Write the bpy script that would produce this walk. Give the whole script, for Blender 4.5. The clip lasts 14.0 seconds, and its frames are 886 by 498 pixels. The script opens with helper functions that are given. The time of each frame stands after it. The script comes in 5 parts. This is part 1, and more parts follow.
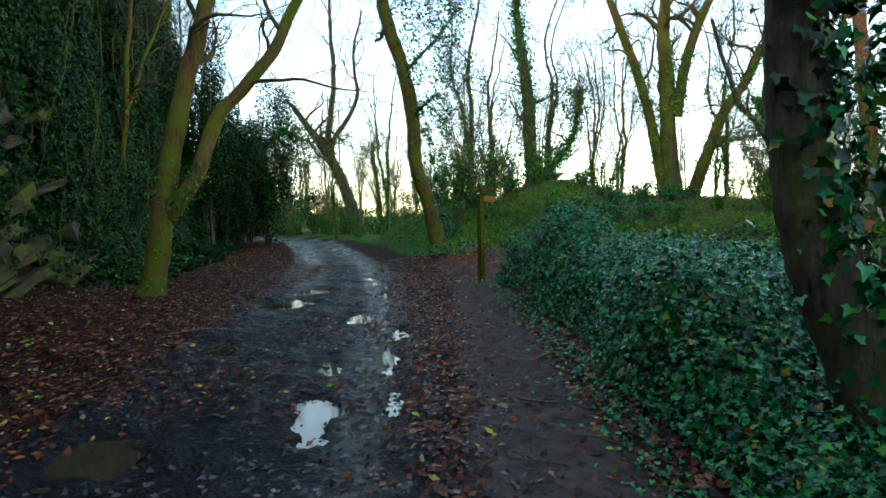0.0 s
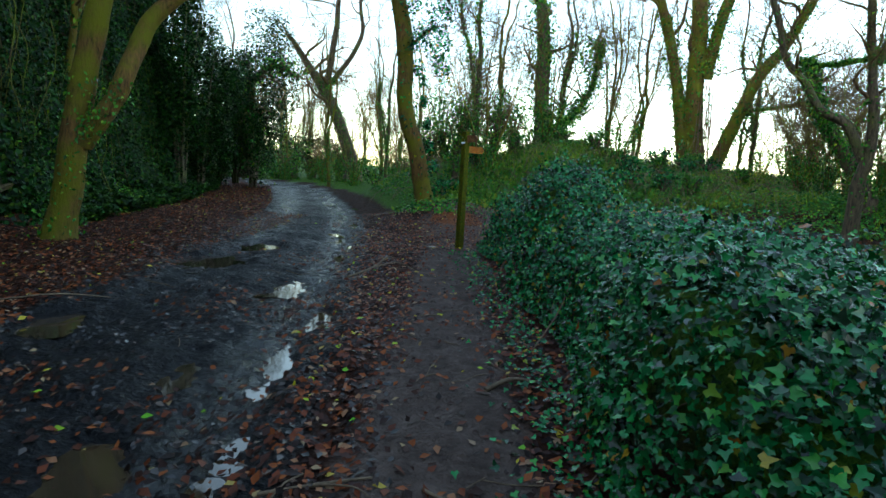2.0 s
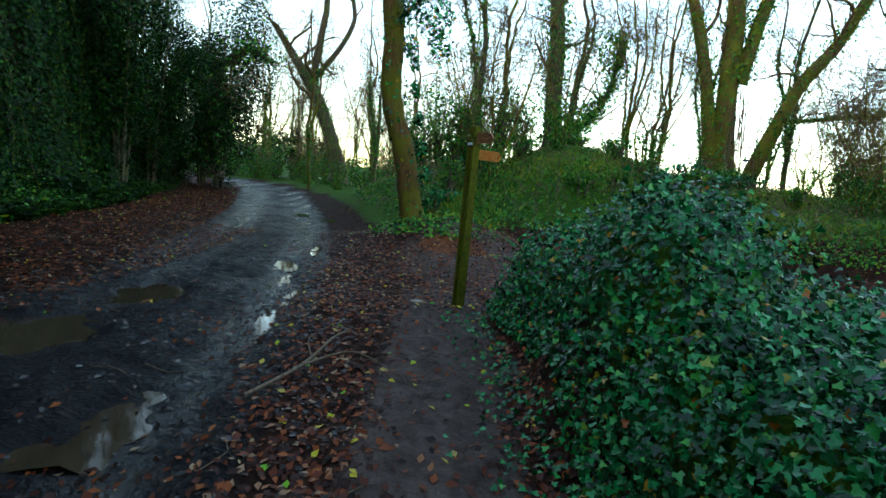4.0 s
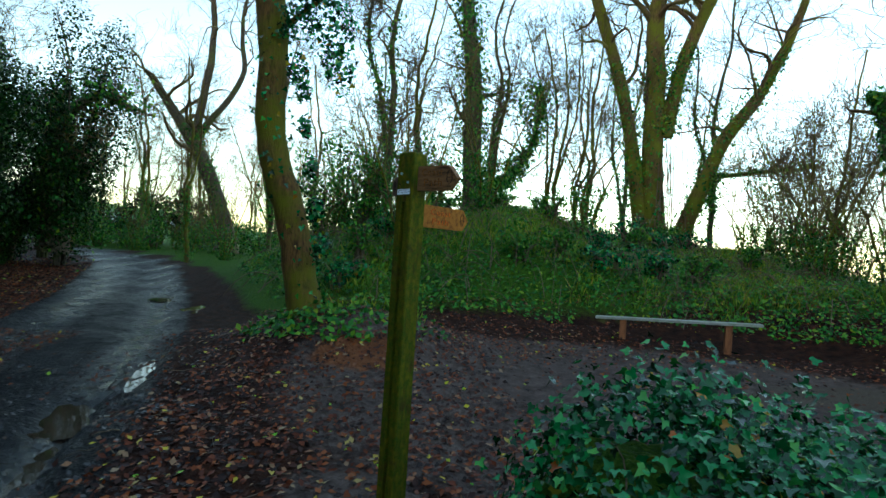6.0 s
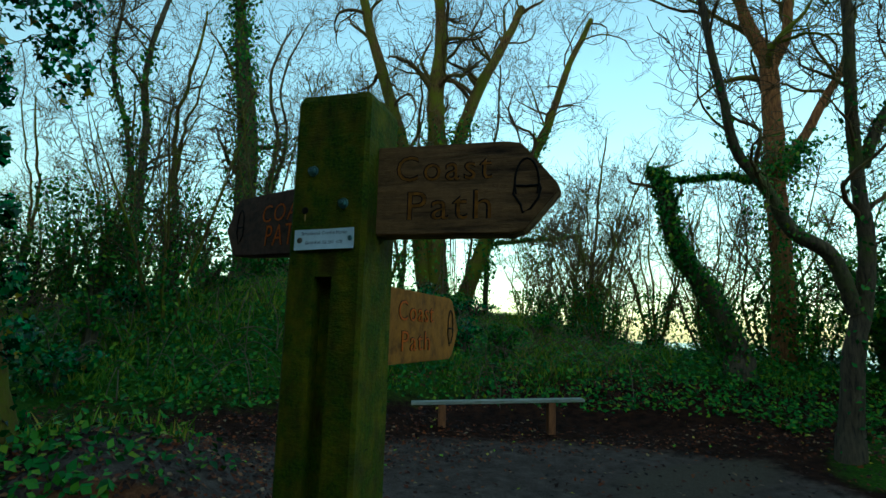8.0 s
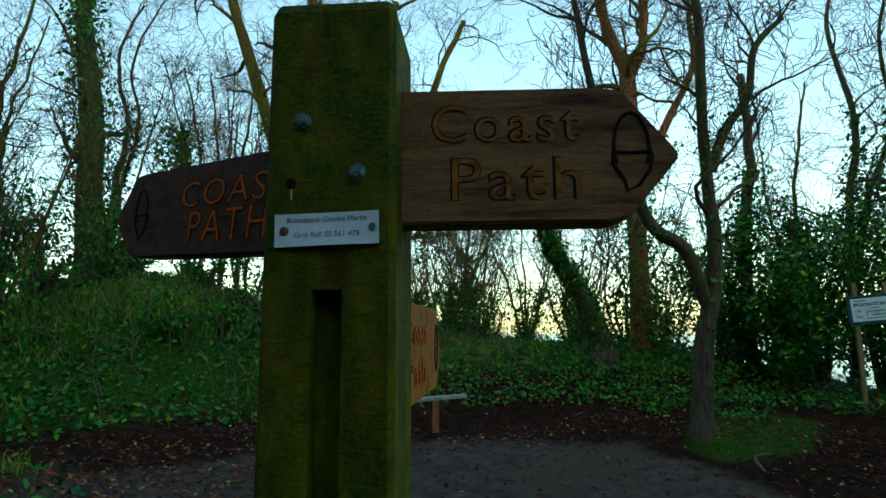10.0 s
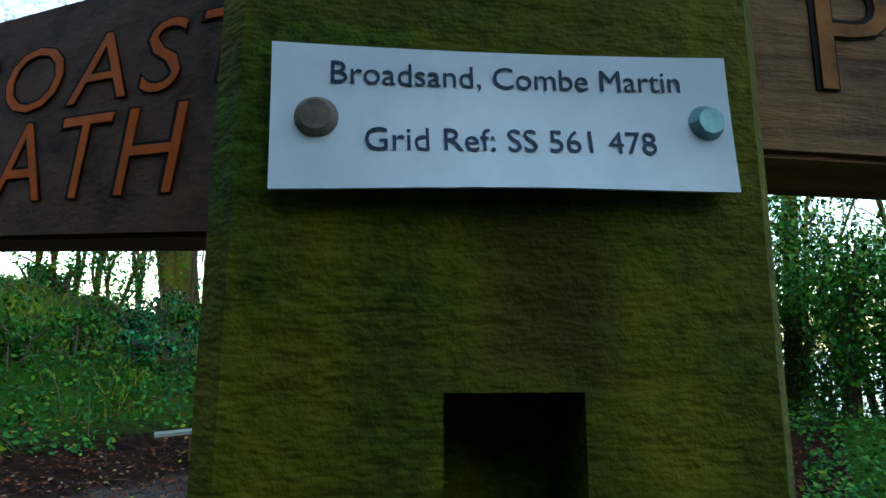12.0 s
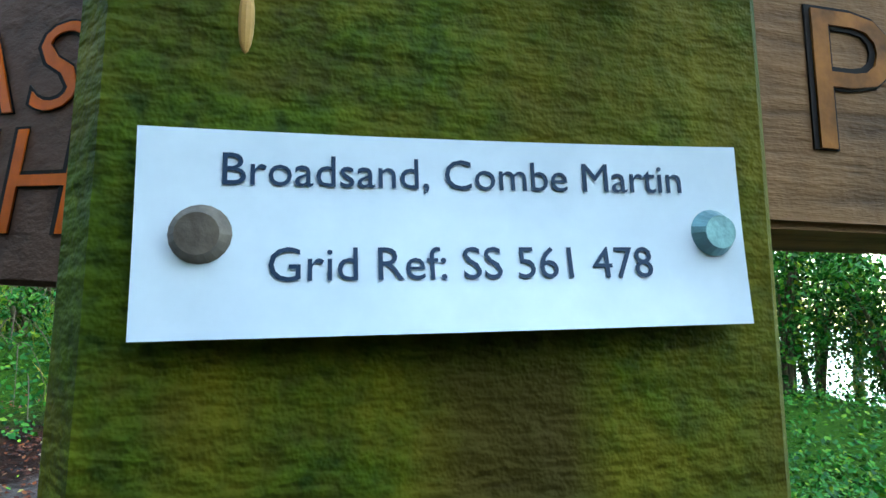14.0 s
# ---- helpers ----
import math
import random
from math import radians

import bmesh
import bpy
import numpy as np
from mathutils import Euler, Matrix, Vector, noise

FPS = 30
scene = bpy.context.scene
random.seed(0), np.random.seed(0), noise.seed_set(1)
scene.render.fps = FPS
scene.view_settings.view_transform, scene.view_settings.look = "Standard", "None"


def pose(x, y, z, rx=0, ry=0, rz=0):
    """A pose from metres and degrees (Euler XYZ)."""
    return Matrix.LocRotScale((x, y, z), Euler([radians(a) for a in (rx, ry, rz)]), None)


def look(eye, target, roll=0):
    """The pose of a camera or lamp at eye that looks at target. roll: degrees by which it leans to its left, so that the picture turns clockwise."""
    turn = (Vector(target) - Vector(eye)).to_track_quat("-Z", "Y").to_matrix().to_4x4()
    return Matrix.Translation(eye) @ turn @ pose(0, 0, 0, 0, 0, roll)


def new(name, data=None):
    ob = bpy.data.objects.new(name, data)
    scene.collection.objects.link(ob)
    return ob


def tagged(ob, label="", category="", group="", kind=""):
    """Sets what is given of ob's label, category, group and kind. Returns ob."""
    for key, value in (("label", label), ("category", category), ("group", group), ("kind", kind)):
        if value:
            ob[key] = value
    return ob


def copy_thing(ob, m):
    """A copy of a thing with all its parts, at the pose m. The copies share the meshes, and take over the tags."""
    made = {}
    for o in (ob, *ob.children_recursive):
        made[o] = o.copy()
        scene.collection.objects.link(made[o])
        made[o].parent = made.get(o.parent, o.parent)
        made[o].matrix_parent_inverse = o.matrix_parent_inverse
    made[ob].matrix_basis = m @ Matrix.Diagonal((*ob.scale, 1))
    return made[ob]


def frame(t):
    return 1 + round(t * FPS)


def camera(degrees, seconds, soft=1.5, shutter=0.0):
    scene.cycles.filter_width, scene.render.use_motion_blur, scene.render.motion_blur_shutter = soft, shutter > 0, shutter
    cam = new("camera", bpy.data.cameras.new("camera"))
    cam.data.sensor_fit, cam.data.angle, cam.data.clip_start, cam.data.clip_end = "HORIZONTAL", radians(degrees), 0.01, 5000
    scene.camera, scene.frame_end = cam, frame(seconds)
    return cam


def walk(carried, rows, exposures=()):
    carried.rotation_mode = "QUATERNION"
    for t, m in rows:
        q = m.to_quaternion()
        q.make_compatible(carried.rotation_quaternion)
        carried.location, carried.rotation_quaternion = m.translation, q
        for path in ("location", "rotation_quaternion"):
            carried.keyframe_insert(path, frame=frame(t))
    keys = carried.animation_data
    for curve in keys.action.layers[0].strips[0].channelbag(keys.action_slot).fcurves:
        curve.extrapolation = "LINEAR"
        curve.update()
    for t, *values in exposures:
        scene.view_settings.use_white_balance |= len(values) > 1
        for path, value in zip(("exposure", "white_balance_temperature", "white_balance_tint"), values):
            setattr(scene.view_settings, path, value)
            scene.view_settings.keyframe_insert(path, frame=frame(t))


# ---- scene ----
cam = camera(75.0, 14.0)
PATH = [
    (0, (-0.298, -1.993, 1.398), (-0.259, 0.006, 1.323), -0.8),
    (0.5, (-0.192, -1.77, 1.355), (-0.154, 0.228, 1.255), 0.2),
    (1, (0.059, -1.32, 1.438), (0.1, 0.673, 1.283), 0.6),
    (1.5, (0.183, -0.702, 1.42), (0.227, 1.286, 1.204), 2.1),
    (2, (0.354, 0.033, 1.403), (0.373, 2.019, 1.174), 3.4),
    (2.5, (0.486, 0.803, 1.47), (0.462, 2.789, 1.233), 3.9),
    (5, (0.277, 5.374, 1.633), (0.389, 7.365, 1.491), 5.7),
    (5.5, (0.323, 6.171, 1.683), (0.514, 8.161, 1.622), 3.9),
    (6, (0.413, 7.188, 1.795), (0.755, 9.158, 1.816), 3.8),
    (6.5, (0.347, 7.876, 1.839), (0.861, 9.805, 1.953), 3.8),
    (7, (0.43, 8.512, 1.872), (1.152, 10.363, 2.101), 2.8),
    (7.5, (0.441, 8.973, 1.924), (1.319, 10.75, 2.191), 1.9),
    (8, (0.425, 9.301, 1.979), (1.496, 10.966, 2.262), 1.8),
    (8.5, (0.483, 9.472, 2.006), (1.69, 11.039, 2.303), 1.5),
    (11, (0.405, 9.748, 2.014), (1.929, 11.010, 2.300), -0.3),
    (11.5, (0.515, 9.886, 2.024), (2.105, 11.058, 2.336), 0.2),
    (12, (0.598, 9.940, 2.050), (2.251, 11.019, 2.375), 0.2),
    (12.5, (0.590, 9.960, 2.074), (2.298, 10.952, 2.387), 0.7),
    (13, (0.594, 9.960, 2.073), (2.343, 10.884, 2.366), 0.5),
    (13.5, (0.606, 9.953, 2.076), (2.361, 10.868, 2.359), 0.0),
    (14, (0.617, 9.949, 2.077), (2.354, 10.905, 2.332), 0.1),
]
EXPO = [(0.0, 2.6, 6900, 5), (5.0, 2.6, 6900, 4), (6.0, 2.3, 6700, 0), (7.0, 1.7, 6450, -12), (8.5, 1.25, 6350, -24), (11.0, 1.75, 6900, -3), (11.6, 1.9, 6500, 0), (12.0, 2.65, 6500, 0), (12.6, 3.85, 6750, 3), (14.0, 4.15, 6750, 2)]
walk(cam, [(t, look(eye, target, roll)) for t, eye, target, roll in PATH], EXPO)

# ---- sky and sun ----
world = bpy.data.worlds.new("winter_sky")
scene.world = world
world.use_nodes = True
wt = world.node_tree
sky = wt.nodes.new("ShaderNodeTexSky")
sky.sky_type = "NISHITA"
sky.sun_disc = False
SUN_ELEV, SUN_AZ = radians(11), radians(232)
sky.sun_elevation, sky.sun_rotation = SUN_ELEV, SUN_AZ
sky.air_density, sky.dust_density, sky.ozone_density = 1.0, 1.0, 1.0
wt.links.new(sky.outputs[0], wt.nodes["Background"].inputs[0])
wt.nodes["Background"].inputs[1].default_value = 0.15
sun = new("sun", bpy.data.lights.new("sun", "SUN"))
sun.data.energy, sun.data.angle, sun.data.color = 2.8, radians(3), (1.0, 0.74, 0.42)
sun_to = Vector((math.sin(SUN_AZ) * math.cos(SUN_ELEV), math.cos(SUN_AZ) * math.cos(SUN_ELEV), math.sin(SUN_ELEV)))
sun.matrix_world = look(sun_to * 60, (0, 0, 0))


# ---- materials ----
def material(name, rough=0.8, metal=0.0, spec=0.2):
    m = bpy.data.materials.new(name)
    m.use_nodes = True
    b = m.node_tree.nodes["Principled BSDF"]
    b.inputs["Roughness"].default_value = rough
    b.inputs["Metallic"].default_value = metal
    b.inputs["Specular IOR Level"].default_value = spec
    return m, m.node_tree, b


def coords(nt, scale=(1, 1, 1)):
    tc, mp = nt.nodes.new("ShaderNodeTexCoord"), nt.nodes.new("ShaderNodeMapping")
    mp.inputs["Scale"].default_value = scale
    nt.links.new(tc.outputs["Object"], mp.inputs[0])
    return mp.outputs[0]


def noise_tex(nt, co, scale, detail=4.0, rough=0.6):
    n = nt.nodes.new("ShaderNodeTexNoise")
    n.inputs["Scale"].default_value, n.inputs["Detail"].default_value, n.inputs["Roughness"].default_value = scale, detail, rough
    nt.links.new(co, n.inputs["Vector"])
    return n.outputs["Fac"]


def ramp(nt, fac, stops):
    r = nt.nodes.new("ShaderNodeValToRGB")
    els = r.color_ramp.elements
    while len(els) < len(stops):
        els.new(0.5)
    for e, (p, c) in zip(els, stops):
        e.position, e.color = p, (*c, 1)
    nt.links.new(fac, r.inputs[0])
    return r.outputs[0]


def mix(nt, fac, a, b, mode="MIX"):
    m = nt.nodes.new("ShaderNodeMix")
    m.data_type, m.blend_type = "RGBA", mode
    for sock, v in ((m.inputs[0], fac), (m.inputs[6], a), (m.inputs[7], b)):
        if isinstance(v, (int, float)):
            sock.default_value = v
        elif isinstance(v, tuple):
            sock.default_value = (*v, 1)
        else:
            nt.links.new(v, sock)
    return m.outputs[2]


def maths(nt, op, a, b=0.0, clamp=False):
    m = nt.nodes.new("ShaderNodeMath")
    m.operation, m.use_clamp = op, clamp
    for sock, v in zip(m.inputs, (a, b)):
        if isinstance(v, (int, float)):
            sock.default_value = v
        else:
            nt.links.new(v, sock)
    return m.outputs[0]


def bump(nt, b, height, strength=0.5, dist=0.02):
    n = nt.nodes.new("ShaderNodeBump")
    n.inputs["Strength"].default_value, n.inputs["Distance"].default_value = strength, dist
    nt.links.new(height, n.inputs["Height"])
    nt.links.new(n.outputs[0], b.inputs["Normal"])


def attr(nt, name):
    a = nt.nodes.new("ShaderNodeAttribute")
    a.attribute_name = name
    return a.outputs["Fac"]


def island(nt):
    return nt.nodes.new("ShaderNodeNewGeometry").outputs["Random Per Island"]


def bark_material(name, base, dark, moss, moss_at=0.55, scale=9.0):
    m, nt, b = material(name, 0.85)
    co = coords(nt, (1, 1, 0.18))
    co2 = coords(nt)
    grain = noise_tex(nt, co, scale * 3, 6)
    patch = noise_tex(nt, nt.nodes.new("ShaderNodeNewGeometry").outputs["Position"], 1.3, 3)
    fine = noise_tex(nt, co2, 22, 4)
    col = ramp(nt, grain, [(0.3, dark), (0.55, base), (0.8, tuple(min(1, c * 1.5) for c in base))])
    f = ramp(nt, maths(nt, "ADD", maths(nt, "MULTIPLY", patch, 0.8), maths(nt, "MULTIPLY", fine, 0.25)), [(moss_at - 0.08, (0, 0, 0)), (moss_at + 0.1, (1, 1, 1))])
    nt.links.new(mix(nt, f, col, moss), b.inputs["Base Color"])
    bump(nt, b, maths(nt, "ADD", grain, maths(nt, "MULTIPLY", fine, 0.5)), 0.8, 0.02)
    return m


def leaf_material(name, stops, rough=0.35, spec=0.5, trans=0.0):
    m, nt, b = material(name, rough, 0, spec)
    col = ramp(nt, island(nt), stops)
    n = noise_tex(nt, coords(nt), 60, 3)
    nt.links.new(mix(nt, 0.35, col, ramp(nt, n, [(0.3, (0.3, 0.3, 0.3)), (0.7, (1, 1, 1))]), "MULTIPLY"), b.inputs["Base Color"])
    return m


def wood_material(name, base, dark, tint=None, tint_at=0.6, axis=(1, 1, 1), scale=30, rough=0.75, strength=0.5):
    m, nt, b = material(name, rough)
    co = coords(nt, axis)
    g = noise_tex(nt, co, scale, 6, 0.65)
    p = noise_tex(nt, coords(nt), 9, 4)
    fine = noise_tex(nt, coords(nt), 120, 3)
    col = ramp(nt, g, [(0.28, dark), (0.5, base), (0.75, tuple(min(1, c * 1.4) for c in base))])
    if tint:
        col = mix(nt, ramp(nt, p, [(tint_at - 0.12, (0, 0, 0)), (tint_at + 0.12, (1, 1, 1))]), col, tint)
    col = mix(nt, 0.4, col, ramp(nt, fine, [(0.3, (0.45, 0.45, 0.45)), (0.6, (1, 1, 1))]), "MULTIPLY")
    nt.links.new(col, b.inputs["Base Color"])
    bump(nt, b, maths(nt, "ADD", g, maths(nt, "MULTIPLY", fine, 0.3)), strength, 0.003)
    return m


def plain_material(name, color, rough=0.5, metal=0.0, vary=0.25, scale=40):
    m, nt, b = material(name, rough, metal)
    n = noise_tex(nt, coords(nt), scale, 4)
    lo = tuple(c * (1 - vary) for c in color)
    nt.links.new(ramp(nt, n, [(0.3, lo), (0.7, color)]), b.inputs["Base Color"])
    bump(nt, b, n, 0.15, 0.002)
    return m


BARK_MOSSY = bark_material("bark_mossy", (0.14, 0.072, 0.022), (0.020, 0.012, 0.006), (0.11, 0.108, 0.006), 0.50)
BARK_GREY = bark_material("bark_grey", (0.14, 0.08, 0.032), (0.024, 0.016, 0.009), (0.13, 0.135, 0.012), 0.50)
BARK_RED = bark_material("bark_red", (0.30, 0.13, 0.055), (0.09, 0.04, 0.02), (0.16, 0.17, 0.05), 0.66)
BARK_DARK = bark_material("bark_dark", (0.10, 0.075, 0.05), (0.03, 0.025, 0.02), (0.10, 0.12, 0.03), 0.58)
TWIG = bark_material("twig_bark", (0.11, 0.065, 0.032), (0.035, 0.022, 0.014), (0.15, 0.14, 0.03), 0.58)
IVY = leaf_material("ivy_leaf", [(0.0, (0.001, 0.014, 0.005)), (0.4, (0.004, 0.095, 0.024)), (0.8, (0.009, 0.25, 0.062)), (0.965, (0.06, 0.32, 0.04)), (0.985, (0.30, 0.24, 0.015)), (1.0, (0.35, 0.08, 0.01))], 0.27, 0.30)
# dark green ivy; the deep shade on the bank is put into its colours
IVY_BANK = leaf_material("shaded_ivy_leaf", [(0.0, (0.002, 0.010, 0.001)), (0.5, (0.006, 0.034, 0.003)), (1.0, (0.030, 0.075, 0.004))], 0.5, 0.10)
VINE = bark_material("mossy_vine", (0.10, 0.06, 0.03), (0.03, 0.02, 0.01), (0.10, 0.13, 0.012), 0.5)
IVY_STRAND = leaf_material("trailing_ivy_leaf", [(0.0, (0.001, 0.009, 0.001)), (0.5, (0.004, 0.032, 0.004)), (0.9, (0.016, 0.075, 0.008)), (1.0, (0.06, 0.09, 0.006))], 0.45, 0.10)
IVY_FAR = leaf_material("ivy_leaf_far", [(0.0, (0.006, 0.052, 0.006)), (0.5, (0.026, 0.17, 0.018)), (0.85, (0.09, 0.27, 0.022)), (1.0, (0.22, 0.29, 0.010))], 0.45, 0.16)
GRASS = leaf_material("grass_blade", [(0.0, (0.05, 0.15, 0.012)), (0.5, (0.14, 0.28, 0.020)), (0.85, (0.29, 0.35, 0.030)), (1.0, (0.44, 0.29, 0.05))], 0.5, 0.12)
LITTER = leaf_material("dead_leaf", [(0.0, (0.012, 0.007, 0.006)), (0.45, (0.045, 0.014, 0.008)), (0.72, (0.14, 0.030, 0.009)), (0.9, (0.27, 0.070, 0.016)), (0.975, (0.30, 0.20, 0.12)), (0.99, (0.55, 0.42, 0.02)), (1.0, (0.12, 0.42, 0.03))], 0.5, 0.15)


def ground_material():
    m, nt, b = material("woodland_ground", 0.8)
    co = coords(nt)
    big, mid, fine, vfine = noise_tex(nt, co, 0.9, 4), noise_tex(nt, co, 6, 5), noise_tex(nt, co, 30, 5), noise_tex(nt, co, 110, 3)
    soil = ramp(nt, mid, [(0.3, (0.013, 0.006, 0.004)), (0.5, (0.034, 0.014, 0.009)), (0.72, (0.078, 0.028, 0.014))])
    mud = ramp(nt, fine, [(0.3, (0.003, 0.003, 0.004)), (0.55, (0.010, 0.010, 0.012)), (0.8, (0.040, 0.041, 0.044))])
    track = ramp(nt, mid, [(0.3, (0.065, 0.046, 0.040)), (0.6, (0.145, 0.105, 0.090)), (0.8, (0.21, 0.16, 0.135))])
    green = ramp(nt, fine, [(0.25, (0.010, 0.040, 0.005)), (0.5, (0.042, 0.115, 0.010)), (0.75, (0.12, 0.19, 0.014))])
    stone = ramp(nt, mid, [(0.25, (0.006, 0.005, 0.003)), (0.5, (0.03, 0.020, 0.010)), (0.62, (0.055, 0.036, 0.017)), (0.78, (0.05, 0.06, 0.008))])
    red = ramp(nt, mid, [(0.3, (0.16, 0.055, 0.025)), (0.7, (0.26, 0.095, 0.04))])
    edge = maths(nt, "SUBTRACT", maths(nt, "MULTIPLY", mid, 0.5), 0.25)

    def mask(name):
        return maths(nt, "MULTIPLY", maths(nt, "SUBTRACT", maths(nt, "ADD", attr(nt, name), edge), 0.35), 3.3, True)
    col = mix(nt, mask("track"), soil, track)
    col = mix(nt, mask("pale"), col, ramp(nt, fine, [(0.3, (0.085, 0.062, 0.047)), (0.7, (0.16, 0.125, 0.092))]))
    col = mix(nt, mask("road"), col, mud)
    col = mix(nt, mask("green"), col, green)
    col = mix(nt, mask("rock"), col, stone)
    col = mix(nt, mask("red"), col, red)
    col = mix(nt, 0.5, col, ramp(nt, vfine, [(0.3, (0.5, 0.5, 0.5)), (0.65, (1, 1, 1))]), "MULTIPLY")
    nt.links.new(col, b.inputs["Base Color"])
    streak = maths(nt, "MULTIPLY", attr(nt, "wet"), ramp(nt, maths(nt, "ADD", maths(nt, "MULTIPLY", mid, 0.6), maths(nt, "MULTIPLY", fine, 0.4)), [(0.38, (0, 0, 0)), (0.52, (1, 1, 1))]))
    wet = maths(nt, "MULTIPLY", mask("road"), ramp(nt, maths(nt, "ADD", maths(nt, "MULTIPLY", big, 0.6), maths(nt, "MULTIPLY", mid, 0.4)), [(0.38, (0.35, 0.35, 0.35)), (0.62, (1, 1, 1))]))
    rough = maths(nt, "SUBTRACT", maths(nt, "ADD", 0.60, maths(nt, "MULTIPLY", vfine, 0.25)), maths(nt, "MULTIPLY", wet, 0.40))
    rough = maths(nt, "SUBTRACT", rough, maths(nt, "MULTIPLY", streak, 0.42), True)
    rough = maths(nt, "MAXIMUM", rough, 0.06)
    nt.links.new(maths(nt, "ADD", 0.05, maths(nt, "ADD", maths(nt, "MULTIPLY", wet, 0.07), maths(nt, "MULTIPLY", streak, 0.8))), b.inputs["Specular IOR Level"])
    nt.links.new(rough, b.inputs["Roughness"])
    vor = nt.nodes.new("ShaderNodeTexVoronoi")
    vor.inputs["Scale"].default_value = 22
    nt.links.new(co, vor.inputs["Vector"])
    fine = maths(nt, "ADD", fine, maths(nt, "MULTIPLY", vor.outputs["Distance"], 0.5))
    h = maths(nt, "ADD", maths(nt, "MULTIPLY", fine, 0.8), maths(nt, "ADD", maths(nt, "MULTIPLY", vfine, 0.25), maths(nt, "MULTIPLY", mid, 0.8)))
    bump(nt, b, h, 1.0, 0.06)
    return m


GROUND = ground_material()


# ---- small geometry helpers ----
def mesh_from(name, verts, faces, mat, smooth=False):
    """A mesh from arrays; every face has the same number of corners."""
    verts, faces = np.asarray(verts, np.float32), np.asarray(faces, np.int32)
    me = bpy.data.meshes.new(name)
    k = faces.shape[1]
    me.vertices.add(len(verts))
    me.vertices.foreach_set("co", verts.ravel())
    me.loops.add(faces.size)
    me.loops.foreach_set("vertex_index", faces.ravel())
    me.polygons.add(len(faces))
    me.polygons.foreach_set("loop_start", np.arange(0, faces.size, k, dtype=np.int32))
    me.polygons.foreach_set("loop_total", np.full(len(faces), k, np.int32))
    if smooth:
        me.polygons.foreach_set("use_smooth", np.ones(len(faces), bool))
    me.materials.append(mat)
    me.update(calc_edges=True)
    return me


def part(name, bm, mat, parent, label=""):
    me = bpy.data.meshes.new(name)
    bm.normal_update()
    bm.to_mesh(me)
    bm.free()
    me.materials.append(mat)
    return part_mesh(name, me, parent, label)


def part_mesh(name, me, parent, label=""):
    ob = new(name, me)
    ob.parent = parent
    return tagged(ob, label)


def thing(name, label, category, at=(0, 0, 0), group="", kind=""):
    ob = new(name)
    ob.location = at
    ob.empty_display_size = 0.1
    return tagged(ob, label, category, group, kind)


def box(bm, size, m=Matrix(), bevel=0.0):
    made = bmesh.ops.create_cube(bm, size=1)["verts"]
    bmesh.ops.scale(bm, vec=size, verts=made)
    if bevel:
        edges = list({e for v in made for e in v.link_edges})
        res = bmesh.ops.bevel(bm, geom=edges, offset=bevel, segments=2, affect="EDGES", profile=0.6)
        made = list({v for f in res["faces"] for v in f.verts} | {v for v in made if v.is_valid})
    bmesh.ops.transform(bm, matrix=m, verts=made)
    return made


def sstep(v, a, b):
    t = np.clip((np.asarray(v, float) - a) / (b - a), 0, 1)
    return t * t * (3 - 2 * t)


def wave(x, y, s, seed=0):
    """Cheap smooth noise from sines, -1 to 1."""
    r = np.random.RandomState(seed)
    out = 0
    for i in range(5):
        a, p, f = r.uniform(0, 6.28), r.uniform(0, 6.28), s * r.uniform(0.6, 1.9)
        out = out + np.sin((x * math.cos(a) + y * math.sin(a)) * f + p)
    return out / 3.2


# ---- the lie of the land ----
ROAD_Y = np.array([-60, -6, 1, 6, 11, 17, 22, 30, 38, 46, 70])
ROAD_X = np.array([-1.6, -1.5, -1.6, -1.9, -2.4, -3.4, -4.6, -7.0, -11, -18, -45])
BANK_Y = np.array([-60, 5, 12, 20, 28, 38, 60])
BANK_X = np.array([-7.0, -7.2, -8.0, -9.4, -11.5, -16, -45])
COAST_Y = np.array([-60, -5, 3, 10, 16, 20, 28, 40, 80])
COAST_X = np.array([6.0, 7, 9, 16, 15.5, 15, 17, 20, 30])

PUDDLES = [(-3.05, 8.4, 0.60, 0.75, 0.2), (-1.48, 6.9, 0.30, 0.55, -0.15), (-0.75, 4.3, 0.12, 0.75, 0.05), (-0.70, 5.4, 0.11, 0.5, 0.1), (-0.60, 2.6, 0.08, 0.5, 0.05),
           (-1.26, 2.4, 0.22, 0.50, 0.1), (-1.40, 4.0, 0.13, 0.45, 0.2), (-2.9, 4.9, 0.24, 0.45, 0.1), (-2.6, 1.7, 0.38, 0.45, 0.0), (-2.0, 13.0, 0.20, 0.7, 0.15), (-1.70, 12.2, 0.11, 1.1, 0.12),
           (-1.75, 14.8, 0.14, 1.2, 0.14), (-2.75, 20.8, 0.22, 1.4, 0.25), (-3.9, 22.6, 0.30, 1.2, 0.25), (-1.2, 9.2, 0.10, 0.8, 0.15), (-1.25, 10.6, 0.09, 0.7, 0.12), (-2.75, 10.2, 0.36, 0.6, 0.1)]


def road_d(x, y):
    return np.abs(x - np.interp(y, ROAD_Y, ROAD_X))


def hedge_mask(x, y):
    edge = 0.98 + 0.30 * np.sin(np.pi * np.clip(y, 0, 10) / 10) + 0.08 * np.sin(y * 1.7)
    return sstep(x, edge, edge + 0.55) * sstep(y, 10.15, 9.5) * sstep(y, -9, -7)


